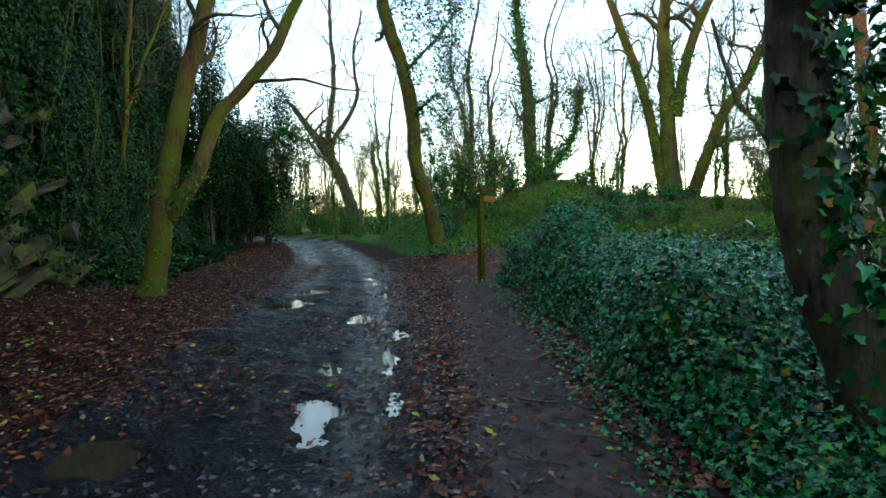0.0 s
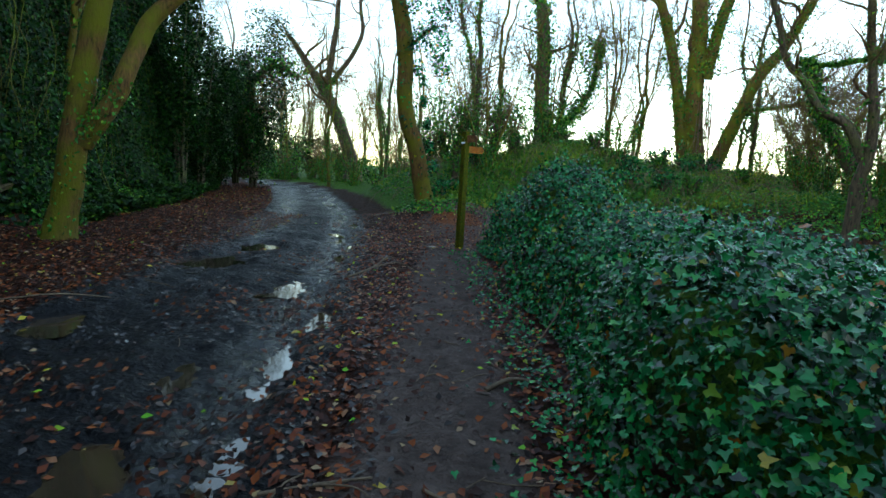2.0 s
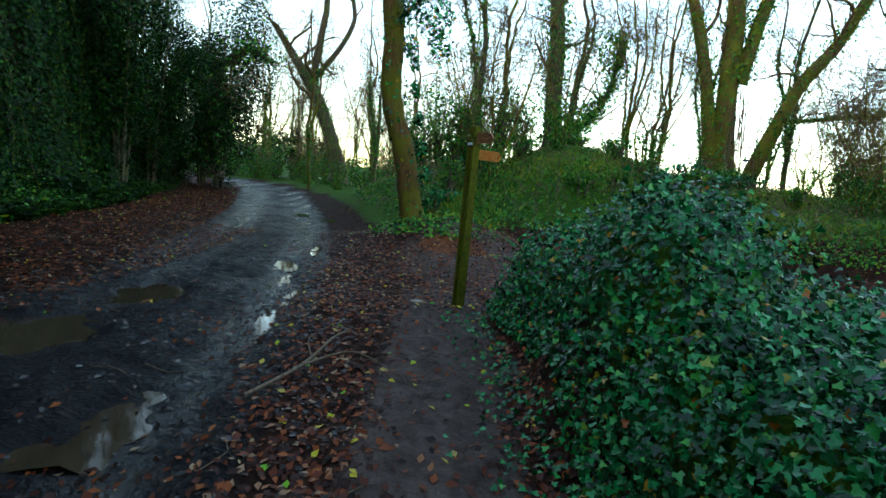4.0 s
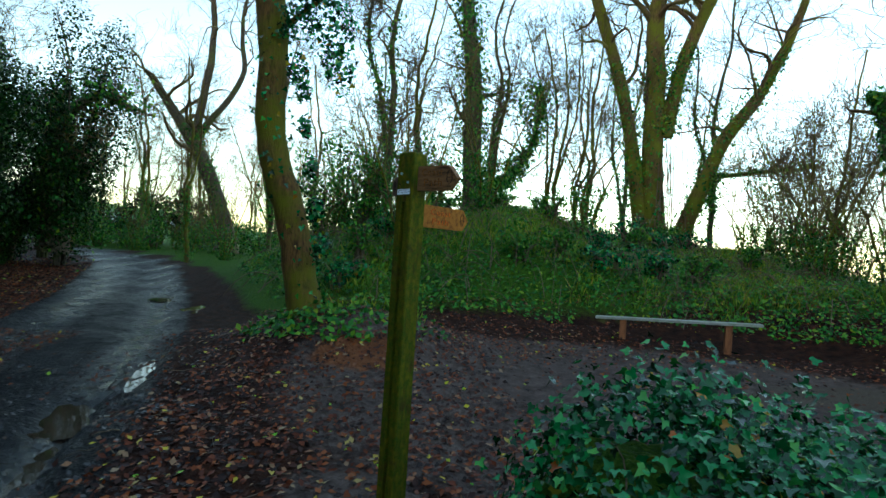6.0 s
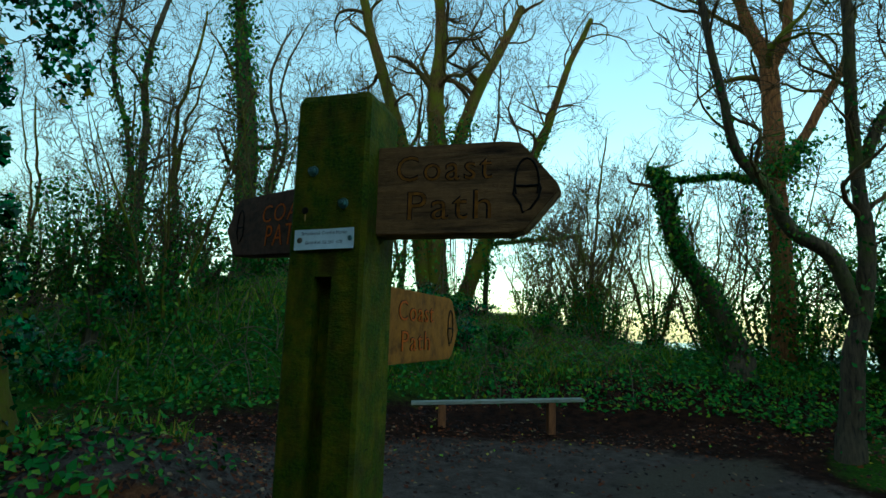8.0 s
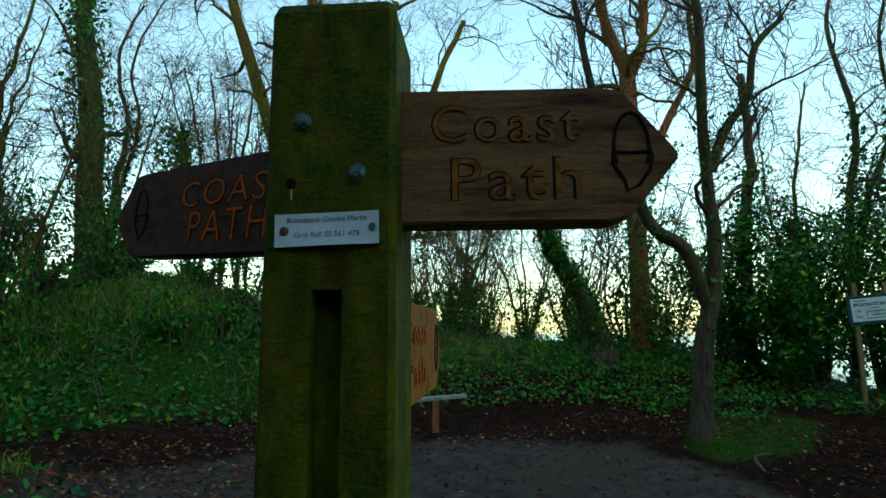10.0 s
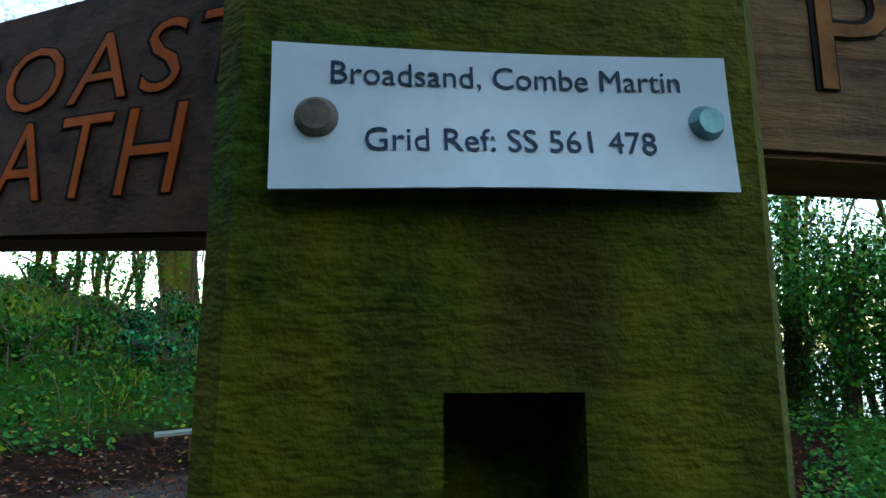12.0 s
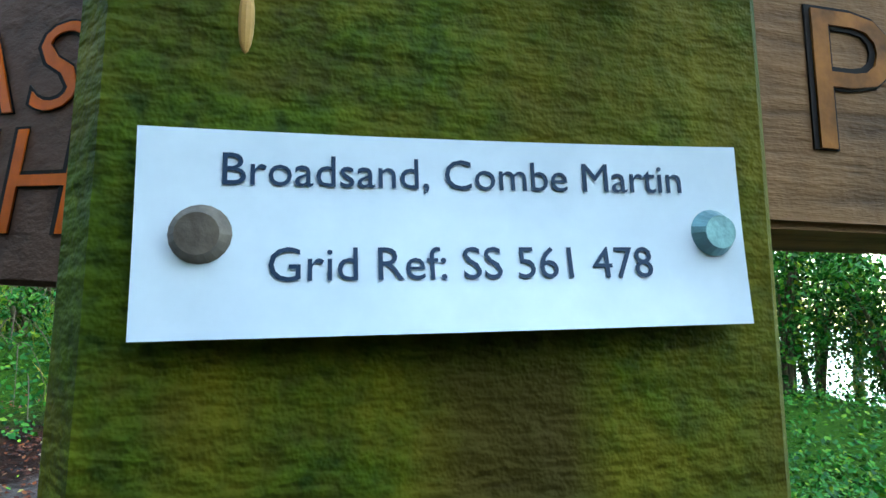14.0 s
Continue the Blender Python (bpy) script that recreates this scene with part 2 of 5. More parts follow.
def land(x, y):
    x, y = np.asarray(x, float), np.asarray(y, float)
    z = 0.016 * np.clip(y, -40, 15) + 0.65 * sstep(y, 14, 40) + 0.01 * np.clip(y - 40, 0, 200)
    d = np.interp(y, BANK_Y, BANK_X) - x + 0.35 * wave(x * 0 + 3, y, 1.1, 3)
    z = z + (11.0 - 8.8 * sstep(y, 24, 34)) * sstep(d, -0.1, 2.6) + (0.6 - 0.45 * sstep(y, 17, 28)) * np.clip(d - 1.6, 0, 30) + sstep(d, -1.2, 0.2) * 0.25
    z = z + sstep(d, 0.1, 0.8) * (0.45 * wave(x, y + 0.3 * z, 1.7, 5) + 0.28 * wave(x * 2, y * 2, 2.2, 6) + 0.12 * wave(x * 5, y * 5, 2.2, 8))
    hm = hedge_mask(x, y)
    z = z + hm * (0.35 + 0.65 * sstep(y, 0.9, 2.5)) * (0.80 + 0.10 * wave(x, y, 1.3, 7)) * (1 - 0.92 * sstep(x, 2.4, 6.0))
    z = z + 0.66 * np.exp(-((x - 1.85) / 0.58) ** 4 - ((y - 7.35) / 0.72) ** 4)
    far = sstep(road_d(x, y), 1.7, 4.5)
    z = z + far * 1.9 * np.exp(-(((x - 3.0) / 5.8) ** 2 + ((y - 26.0) / 6.2) ** 2) ** 1.6) * (1 + 0.09 * wave(x, y, 0.9, 17) + 0.05 * wave(x, y, 2.3, 18))
    z = z + far * 1.5 * np.exp(-((x - 13.0) / 6.5) ** 2 - ((y - 28.0) / 7.0) ** 2)
    z = z + 0.66 * np.exp(-((x - 0.7) / 1.7) ** 2 - ((y - 15.9) / 1.7) ** 2) + 0.10 * np.exp(-((x - 0.7) / 1.0) ** 2 - ((y - 10.0) / 1.2) ** 2)
    b = (x - 6.6) * 0.55 + (y - 17.1) * 0.83
    z = z + 0.75 * sstep(b, 0.5, 3.0) * sstep(x, 2.0, 5.0) * sstep(y, 40, 24)
    z = z + 0.45 * sstep(x, 8.0, 12.0) * sstep(y, 4, 9) * sstep(y, 26, 14)
    # first term: unseen hill behind the start, added to block sky light
    z = z + 7.0 * sstep(y, -6.5, -17) + 1.8 * sstep(y, 47, 80) * sstep(x, 24, 6)
    c = x - np.interp(y, COAST_Y, COAST_X)
    z = z - 0.30 * np.clip(c, 0, 8) - 36 * sstep(c, 4, 70)
    rd = road_d(x, y)
    z = z - 0.05 * sstep(rd, 1.5, 0.9) + 0.02 * np.cos((x - np.interp(y, ROAD_Y, ROAD_X)) * 4.4) * sstep(rd, 1.5, 1.0)
    for px, py, rx, ry, turn in PUDDLES:
        u, v = (x - px) * math.cos(turn) + (y - py) * math.sin(turn), -(x - px) * math.sin(turn) + (y - py) * math.cos(turn)
        rr = np.hypot(u / rx, v / ry) + 0.22 * wave(x, y, 7.0, 15) + 0.14 * wave(x, y, 19.0, 16)
        z = z - 0.055 * sstep(rr, 1.25, 0.55)
    z = z + 0.018 * wave(x, y, 3.1, 11) + (0.018 * wave(x, y, 9.0, 12) + 0.014 * wave(x, y, 21.0, 13) + 0.008 * wave(x, y, 35.0, 14)) * sstep(np.abs(x), 12, 6)
    return z


def land_at(x, y):
    return float(land(np.array([x]), np.array([y]))[0])


def spread(lo, hi, step, reach, grow=1.16):
    mid = list(np.arange(lo, hi + 1e-6, step))
    s, v = step, mid[-1]
    while v < reach:
        s *= grow
        v += s
        mid.append(v)
    s, v = step, mid[0]
    while v > -reach:
        s *= grow
        v -= s
        mid.insert(0, v)
    return np.array(mid)


def build_ground():
    xs, ys = spread(-9.0, 4.0, 0.06, 900), spread(-1.0, 12.5, 0.06, 900)
    gx, gy = np.meshgrid(xs, ys)
    gz = land(gx, gy)
    nx, ny = len(xs), len(ys)
    idx = np.arange(nx * ny).reshape(ny, nx)
    faces = np.stack([idx[:-1, :-1], idx[:-1, 1:], idx[1:, 1:], idx[1:, :-1]], -1).reshape(-1, 4)
    me = mesh_from("ground", np.stack([gx, gy, gz], -1).reshape(-1, 3), faces, GROUND, True)
    x, y = gx.ravel(), gy.ravel()
    rd = road_d(x, y)
    d = np.interp(y, BANK_Y, BANK_X) - x
    clearing = sstep(np.hypot((x - 4.2) / 4.6, (y - 13.6) / 3.6), 1.12, 0.8)
    masks = {
        "road": sstep(rd, 1.75, 1.15),
        "track": np.maximum(sstep(np.abs(x - 0.35 - 0.02 * y), 0.75, 0.2) * sstep(y, 12.5, 10.5), clearing * sstep(y, 9.2, 10.4)),
        "green": np.clip(hedge_mask(x, y) + sstep(land(x, y) - 0.016 * np.clip(y, -40, 15), 0.75, 1.15) * sstep(rd, 2.2, 4.0) * (d < 0.3) + sstep(y, 17, 21) * sstep(rd, 2.0, 3.2) * np.where((d > -0.9) | (x > np.interp(y, ROAD_Y, ROAD_X)), 1.0, 0.0) + sstep(x, 6.5, 9.5) * 0.8 * sstep(y, 9.5, 8.0) + 0.75 * sstep(np.hypot((x - 10.2) / 1.6, (y - 12.6) / 1.1), 1.2, 0.6) + sstep(d, 0.2, 1.0) * sstep(y, 12, 24), 0, 1),
        "rock": sstep(d, 0.0, 0.5) * sstep(y, 40, 16),
        "pale": 0.95 * sstep(np.hypot((x - 7.4) / 2.2, (y - 13.9) / 0.9), 1.2, 0.2),
        "wet": np.maximum(np.exp(-((x - np.interp(y, ROAD_Y, ROAD_X) - 0.85) / 0.20) ** 2), 0.7 * np.exp(-((x - np.interp(y, ROAD_Y, ROAD_X) + 0.75) / 0.3) ** 2) * sstep(y, 7, 14)) * sstep(y, -3, 1),
        "red": sstep(np.hypot((x - 0.75) / 0.8, (y - 14.4) / 0.5), 1.15, 0.55),
    }
    for name, v in masks.items():
        me.attributes.new(name, "FLOAT", "POINT").data.foreach_set("value", v.astype(np.float32))
    tagged(new("ground", me), "muddy woodland ground with leaf litter, a track and grassy banks", "ground", kind="structure")


build_ground()


def build_sea():
    m, nt, b = material("sea_water", 0.25)
    nt.links.new(ramp(nt, noise_tex(nt, coords(nt), 0.05, 4), [(0.3, (0.10, 0.17, 0.22)), (0.7, (0.16, 0.24, 0.29))]), b.inputs["Base Color"])
    me = mesh_from("water", [(-900, -4000, -30), (4500, -4000, -30), (4500, 4500, -30), (-900, 4500, -30)], [(0, 1, 2, 3)], m)
    tagged(new("water", me), "pale grey-blue sea beyond the wooded cliff edge", "sea", kind="structure")


build_sea()


# ---- leaves, tubes and trees ----
LEAF = np.array([(0, 0.08, -0.03), (-0.30, -0.06, 0.07), (-0.52, 0.30, 0.05), (-0.25, 0.42, 0.05), (0, 1.0, -0.10), (0.25, 0.42, 0.05), (0.52, 0.30, 0.05), (0.30, -0.06, 0.07)])
LEAF_T = np.array([(0, 2, 1), (0, 3, 2), (0, 4, 3), (0, 5, 4), (0, 6, 5), (0, 7, 6)])
SMALL = np.array([(0, 0, 0), (-0.3, 0.4, 0.06), (0, 1, -0.03), (0.3, 0.4, 0.06)])
SMALL_T = np.array([(0, 2, 1), (0, 3, 2)])


def leaf_mesh(name, pts, nrm, sizes, mat, rng, shape=LEAF, tris=LEAF_T, droop=0.0, wild=0.5):
    """Leaves at pts, each roughly square to its normal, turned by chance, in one mesh."""
    n = len(pts)
    nrm = nrm + rng.normal(0, wild, (n, 3))
    nrm /= np.linalg.norm(nrm, axis=1, keepdims=True) + 1e-9
    d = rng.normal(0, 1, (n, 3))
    d[:, 2] -= droop
    d -= nrm * (d * nrm).sum(1, keepdims=True)
    d /= np.linalg.norm(d, axis=1, keepdims=True) + 1e-9
    s = np.cross(d, nrm)
    k = len(shape)
    v = pts[:, None] + sizes[:, None, None] * (shape[None, :, 0, None] * s[:, None] + (shape[None, :, 1, None] - 0.4) * d[:, None] + shape[None, :, 2, None] * nrm[:, None])
    f = (tris[None] + (np.arange(n) * k)[:, None, None]).reshape(-1, 3)
    return mesh_from(name, v.reshape(-1, 3), f, mat)


def tubes_mesh(name, tubes, mat):
    """Tapered round limbs, each a list of points and radii, in one mesh."""
    vs, fs, base = [], [], 0
    for pts, rad, k in tubes:
        pts, rad = np.asarray(pts, float), np.asarray(rad, float)
        tan = np.gradient(pts, axis=0)
        tan /= np.linalg.norm(tan, axis=1, keepdims=True) + 1e-9
        ref = np.array((1.0, 0.13, 0.05)) if abs(tan[0][0]) < 0.8 else np.array((0.1, 1.0, 0.0))
        u = np.cross(tan, ref)
        u /= np.linalg.norm(u, axis=1, keepdims=True) + 1e-9
        w = np.cross(tan, u)
        a = np.arange(k) * 2 * math.pi / k
        ring = pts[:, None] + rad[:, None, None] * (np.cos(a)[None, :, None] * u[:, None] + np.sin(a)[None, :, None] * w[:, None])
        m = len(pts)
        vs.append(ring.reshape(-1, 3))
        i = np.arange(m - 1)[:, None] * k + np.arange(k)[None]
        j = np.arange(m - 1)[:, None] * k + (np.arange(k)[None] + 1) % k
        fs.append(base + np.stack([i, j, j + k, i + k], -1).reshape(-1, 4))
        base += m * k
    return mesh_from(name, np.concatenate(vs), np.concatenate(fs), mat, True)


def smooth_path(ctrl, n):
    """A curve of n points through control points (x, y, z, radius)."""
    c = np.asarray(ctrl, float)
    t = np.linspace(0, len(c) - 1, n)
    out = np.empty((n, 4))
    for i, tt in enumerate(t):
        k = min(int(tt), len(c) - 2)
        f = tt - k
        p0, p1, p2, p3 = c[max(k - 1, 0)], c[k], c[k + 1], c[min(k + 2, len(c) - 1)]
        out[i] = 0.5 * (2 * p1 + (p2 - p0) * f + (2 * p0 - 5 * p1 + 4 * p2 - p3) * f * f + (3 * p1 - p0 - 3 * p2 + p3) * f ** 3)
    out[:, 3] = np.maximum(out[:, 3], 0.003)
    return out


def sprout(rng, pts, rad, level, counts, tubes, lengths, lift, start=0.25, kink=0.28):
    """Branches on a limb, and branches on those."""
    n = counts[level]
    for i in range(n):
        t = start + (1 - start) * ((i + rng.uniform(0, 1)) / n)
        k = min(int(t * (len(pts) - 1)), len(pts) - 2)
        p = pts[k] + (pts[k + 1] - pts[k]) * (t * (len(pts) - 1) - k)
        axis = pts[k + 1] - pts[k]
        axis = axis / (np.linalg.norm(axis) + 1e-9)
        side = rng.normal(0, 1, 3)
        side -= axis * side.dot(axis)
        side /= np.linalg.norm(side) + 1e-9
        d = axis * rng.uniform(0.45, 0.9) + side * rng.uniform(0.5, 0.95) + np.array((0, 0, lift))
        d /= np.linalg.norm(d)
        length = lengths[level] * rng.uniform(0.55, 1.25) * (1.1 - 0.45 * t)
        r0 = min(rad[k] * rng.uniform(0.26, 0.5), rad[k] * 0.8)
        m = (11, 8, 6, 4)[min(level, 3)]
        q, out = p.copy(), [p.copy()]
        swing = rng.normal(0, kink, 3)
        for s in range(m - 1):
            swing = 0.45 * swing + rng.normal(0, kink, 3) * 0.95
            d = d + swing + np.array((0, 0, lift * 0.30))
            d /= np.linalg.norm(d)
            q = q + d * length / (m - 1)
            out.append(q.copy())
        out = np.array(out)
        r = np.maximum(r0 * (1 - np.linspace(0, 1, m) * 0.82), 0.0055)
        tubes.append((out, r, (6, 5, 4, 3)[min(level, 3)]))
        if level + 1 < len(counts):
            sprout(rng, out, r, level + 1, counts, tubes, lengths, lift, 0.15, kink)


def ivy_on(rng, pts, rad, count, size, z_hi, thick=0.10, z_lo=-99, side=None):
    """Places for leaves round a limb."""
    keep = np.where((pts[:, 2] < z_hi) & (pts[:, 2] > z_lo))[0]
    if len(keep) < 2:
        return None
    k = rng.choice(keep[:-1] if len(keep) > 1 else keep, count)
    k = np.minimum(k, len(pts) - 2)
    f = rng.uniform(0, 1, count)[:, None]
    c = pts[k] * (1 - f) + pts[k + 1] * f
    a = rng.uniform(0, 6.283, count) if side is None else rng.normal(side, 0.9, count)
    nrm = np.stack([np.cos(a), np.sin(a), rng.uniform(-0.2, 0.5, count)], 1)
    p = c + nrm * (rad[k] * 0.95 + np.abs(rng.normal(0, thick, count)))[:, None]
    return p, nrm, rng.uniform(0.6, 1.3, count) * size


def build_tree(label, stems, seed, bark=BARK_GREY, counts=(7, 5, 4), lengths=(2.6, 1.3, 0.7), lift=0.22, ivy=0, ivy_size=0.08, ivy_hi=5.0,
               ivy_thick=0.10, ivy_label="", start=0.3, name="tree", category="tree", group="", sides=12, tufts=(), leaf=None, ivy_side=None):
    """A bare winter tree: stems are lists of (x, y, z, radius); the first one's foot stands on the land."""
    rng = np.random.RandomState(seed)
    foot = np.array(stems[0][0][:3])
    root = thing(name, label, category, tuple(foot), group)
    trunks, twigs, spots = [], [], []
    for s in stems:
        c = smooth_path([(p[0] - foot[0], p[1] - foot[1], p[2] - foot[2], p[3]) for p in s], 6 * len(s))
        pts, rad = c[:, :3].copy(), c[:, 3] * (1 + 0.03 * rng.normal(0, 1, len(c)))
        pts[:, :2] += np.stack([wave(pts[:, 2], 0 * pts[:, 2] + seed, 1.6, seed), wave(pts[:, 2], 0 * pts[:, 2] + seed + 7, 1.6, seed + 1)], 1) * (0.02 + 0.14 * np.clip(0.3 - rad, 0, 0.3))[:, None] * np.clip(np.arange(len(c)) / 5, 0, 1)[:, None]
        pts[:, :2] += np.stack([wave(pts[:, 2], 0 * pts[:, 2] + seed, 4.3, seed + 2), wave(pts[:, 2], 0 * pts[:, 2] + seed + 5, 4.3, seed + 3)], 1) * (0.25 * np.clip(0.26 - rad, 0, 0.2))[:, None]
        if s is stems[0]:
            rad = rad * (1 + 0.15 * np.exp(-np.arange(len(rad)) / 1.2))
            pts = np.vstack([pts[:1] - np.array([[0.05, 0, 0.5]]), pts])
            rad = np.concatenate([rad[:1] * 1.15, rad])
        trunks.append((pts, rad, sides))
        if counts:
            sprout(rng, pts, rad, 0, counts, twigs, lengths, lift, start)
        if ivy:
            got = ivy_on(rng, pts, rad, int(ivy * len(s)), ivy_size, ivy_hi, ivy_thick, side=ivy_side)
            if got:
                spots.append(got)
    for (x, y, z, r, n) in tufts:
        u = rng.normal(0, 1, (n, 3))
        u /= np.linalg.norm(u, axis=1, keepdims=True)
        p = np.array((x, y, z)) - foot + u * (r * rng.uniform(0.25, 1.0, n) ** 0.6)[:, None] * np.array((0.8, 0.8, 1.2))
        spots.append((p, u, rng.uniform(0.6, 1.3, n) * ivy_size))
    part_mesh("trunk", tubes_mesh("trunk", trunks, bark), root)
    if twigs:
        part_mesh("crown", tubes_mesh("crown", twigs, TWIG if bark is not BARK_RED else BARK_GREY), root)
    if spots:
        p, n_, s_ = (np.concatenate([q[i] for q in spots]) for i in range(3))
        near = leaf is not None
        me = leaf_mesh("ivy", p, n_, s_, leaf or IVY_FAR, rng, LEAF if near else SMALL, LEAF_T if near else SMALL_T, 1.2)
        part_mesh("ivy", me, root, ivy_label or "glossy green ivy leaves")
    return root


# ---- trees ----
build_tree("forked mossy tree leaning out beside the rock bank", [[(-5.80, 9.38, 0.13, 0.248), (-5.59, 9.42, 1.50, 0.212), (-5.40, 9.47, 2.83, 0.194), (-5.05, 9.52, 4.26, 0.168), (-4.79, 9.55, 5.25, 0.150), (-4.41, 9.59, 6.57, 0.133), (-4.22, 9.65, 8.12, 0.106)],
     [(-5.42, 9.43, 1.67, 0.150), (-4.91, 9.45, 2.47, 0.150), (-4.60, 9.89, 3.67, 0.138), (-4.02, 10.10, 4.39, 0.130), (-3.48, 10.32, 5.26, 0.123), (-2.98, 10.56, 6.40, 0.106), (-2.41, 10.60, 7.72, 0.077)]],
    11, BARK_MOSSY, (7, 6, 5), (3.0, 1.5, 0.8), ivy=60, ivy_size=0.07, ivy_hi=2.6, start=0.5, sides=14)
build_tree("leaning mossy tree trunk with ivy beside the track", [[(-0.05, 16.14, 0.71, 0.262), (-0.40, 16.20, 2.17, 0.232), (-0.76, 16.26, 3.49, 0.218), (-0.85, 16.33, 5.20, 0.224), (-1.09, 16.37, 6.33, 0.216), (-1.50, 16.42, 7.47, 0.207), (-1.78, 16.48, 8.60, 0.200), (-1.99, 16.53, 10.12, 0.176), (-2.17, 16.64, 12.77, 0.144)],
     [(-1.08, 16.30, 6.20, 0.060), (-0.55, 16.05, 6.75, 0.045), (-0.05, 15.80, 7.15, 0.032), (0.40, 15.65, 7.80, 0.018)],
     [(-0.86, 16.26, 4.75, 0.045), (-0.45, 16.00, 5.15, 0.034), (0.02, 15.75, 5.45, 0.020)]],
    12, BARK_MOSSY, (6, 6, 5), (2.2, 1.1, 0.6), ivy=70, ivy_size=0.075, ivy_hi=9.0, ivy_thick=0.10, start=0.62, sides=16, leaf=IVY,
    tufts=[(-0.45, 15.95, 5.2, 0.40, 200), (-0.70, 16.0, 6.2, 0.50, 260), (-0.85, 16.1, 7.3, 0.60, 320), (-1.05, 16.2, 8.4, 0.65, 320), (-0.35, 15.9, 7.9, 0.55, 260), (-0.42, 16.0, 4.4, 0.25, 120), (-0.12, 15.77, 2.91, 0.16, 91), (-0.23, 15.78, 3.52, 0.16, 78), (-0.01, 15.76, 2.30, 0.18, 104), (-0.30, 15.80, 4.04, 0.17, 78), (0.10, 15.75, 1.79, 0.22, 117), (0.07, 15.64, 4.93, 0.47, 338), (0.20, 15.64, 4.37, 0.34, 143), (0.09, 15.64, 5.90, 0.67, 429), (0.29, 15.69, 7.26, 0.84, 585), (0.41, 15.58, 8.51, 1.01, 650), (-0.16, 15.69, 9.76, 1.01, 520)])
build_tree("thick trunk wrapped in glossy ivy beside the path", [[(2.02, 0.72, 0.01, 0.200), (1.84, 0.74, 0.56, 0.185), (1.66, 0.76, 1.00, 0.165), (1.55, 0.77, 1.38, 0.152), (1.51, 0.79, 1.79, 0.144), (1.50, 0.80, 2.20, 0.140), (1.51, 0.82, 2.64, 0.136), (1.54, 0.85, 3.57, 0.120)]],
    13, BARK_DARK, (4, 4, 3), (1.8, 1.0, 0.5), ivy=120, ivy_size=0.075, ivy_hi=6.0, ivy_thick=0.06, start=0.8, sides=18, leaf=IVY, ivy_side=-0.5,
    tufts=[(1.74, 0.66, 2.65, 0.28, 240), (1.36, 0.62, 2.55, 0.14, 90), (1.50, 0.60, 2.85, 0.25, 170), (1.84, 0.62, 2.1, 0.20, 130), (1.95, 0.66, 1.6, 0.22, 150), (2.1, 0.62, 1.1, 0.22, 150), (2.2, 0.6, 0.6, 0.3, 240), (1.95, 0.5, 0.35, 0.25, 160)])
build_tree("distant tree with a curved dark trunk beside the lane", [[(-5.57, 39.16, 1.71, 0.482), (-6.61, 39.29, 4.81, 0.401), (-7.78, 39.40, 7.04, 0.361), (-8.96, 39.48, 8.66, 0.241), (-9.94, 39.56, 10.07, 0.181)],
     [(-7.66, 39.39, 6.91, 0.241), (-7.11, 39.56, 11.64, 0.181), (-7.26, 39.70, 15.25, 0.120), (-7.40, 39.84, 18.86, 0.080)],
     [(-7.37, 39.41, 7.43, 0.181), (-5.52, 39.48, 10.41, 0.140), (-5.68, 39.61, 13.62, 0.100), (-5.03, 39.71, 16.82, 0.060)]],
    14, BARK_DARK, (8, 6, 5), (4.5, 2.4, 1.2), ivy=160, ivy_size=0.16, ivy_hi=6.0, start=0.35)
build_tree("tall ivy-clad tree with a leafy clump on a side limb", [[(5.07, 28.02, 3.82, 0.411), (4.89, 28.10, 5.81, 0.352), (4.83, 28.18, 7.87, 0.323), (4.57, 28.27, 10.22, 0.264), (4.31, 28.35, 12.28, 0.176), (4.05, 28.45, 14.63, 0.117)],
     [(5.51, 28.03, 4.19, 0.147), (6.40, 28.03, 4.85, 0.117), (7.25, 28.07, 6.37, 0.103), (7.39, 28.15, 8.42, 0.073)]],
    15, BARK_DARK, (12, 6, 6), (2.6, 1.4, 0.8), ivy=620, ivy_size=0.15, ivy_hi=11.0, ivy_thick=0.30, start=0.3,
    tufts=[(6.9, 27.9, 7.6, 0.9, 420), (6.4, 27.9, 5.4, 0.5, 100)])
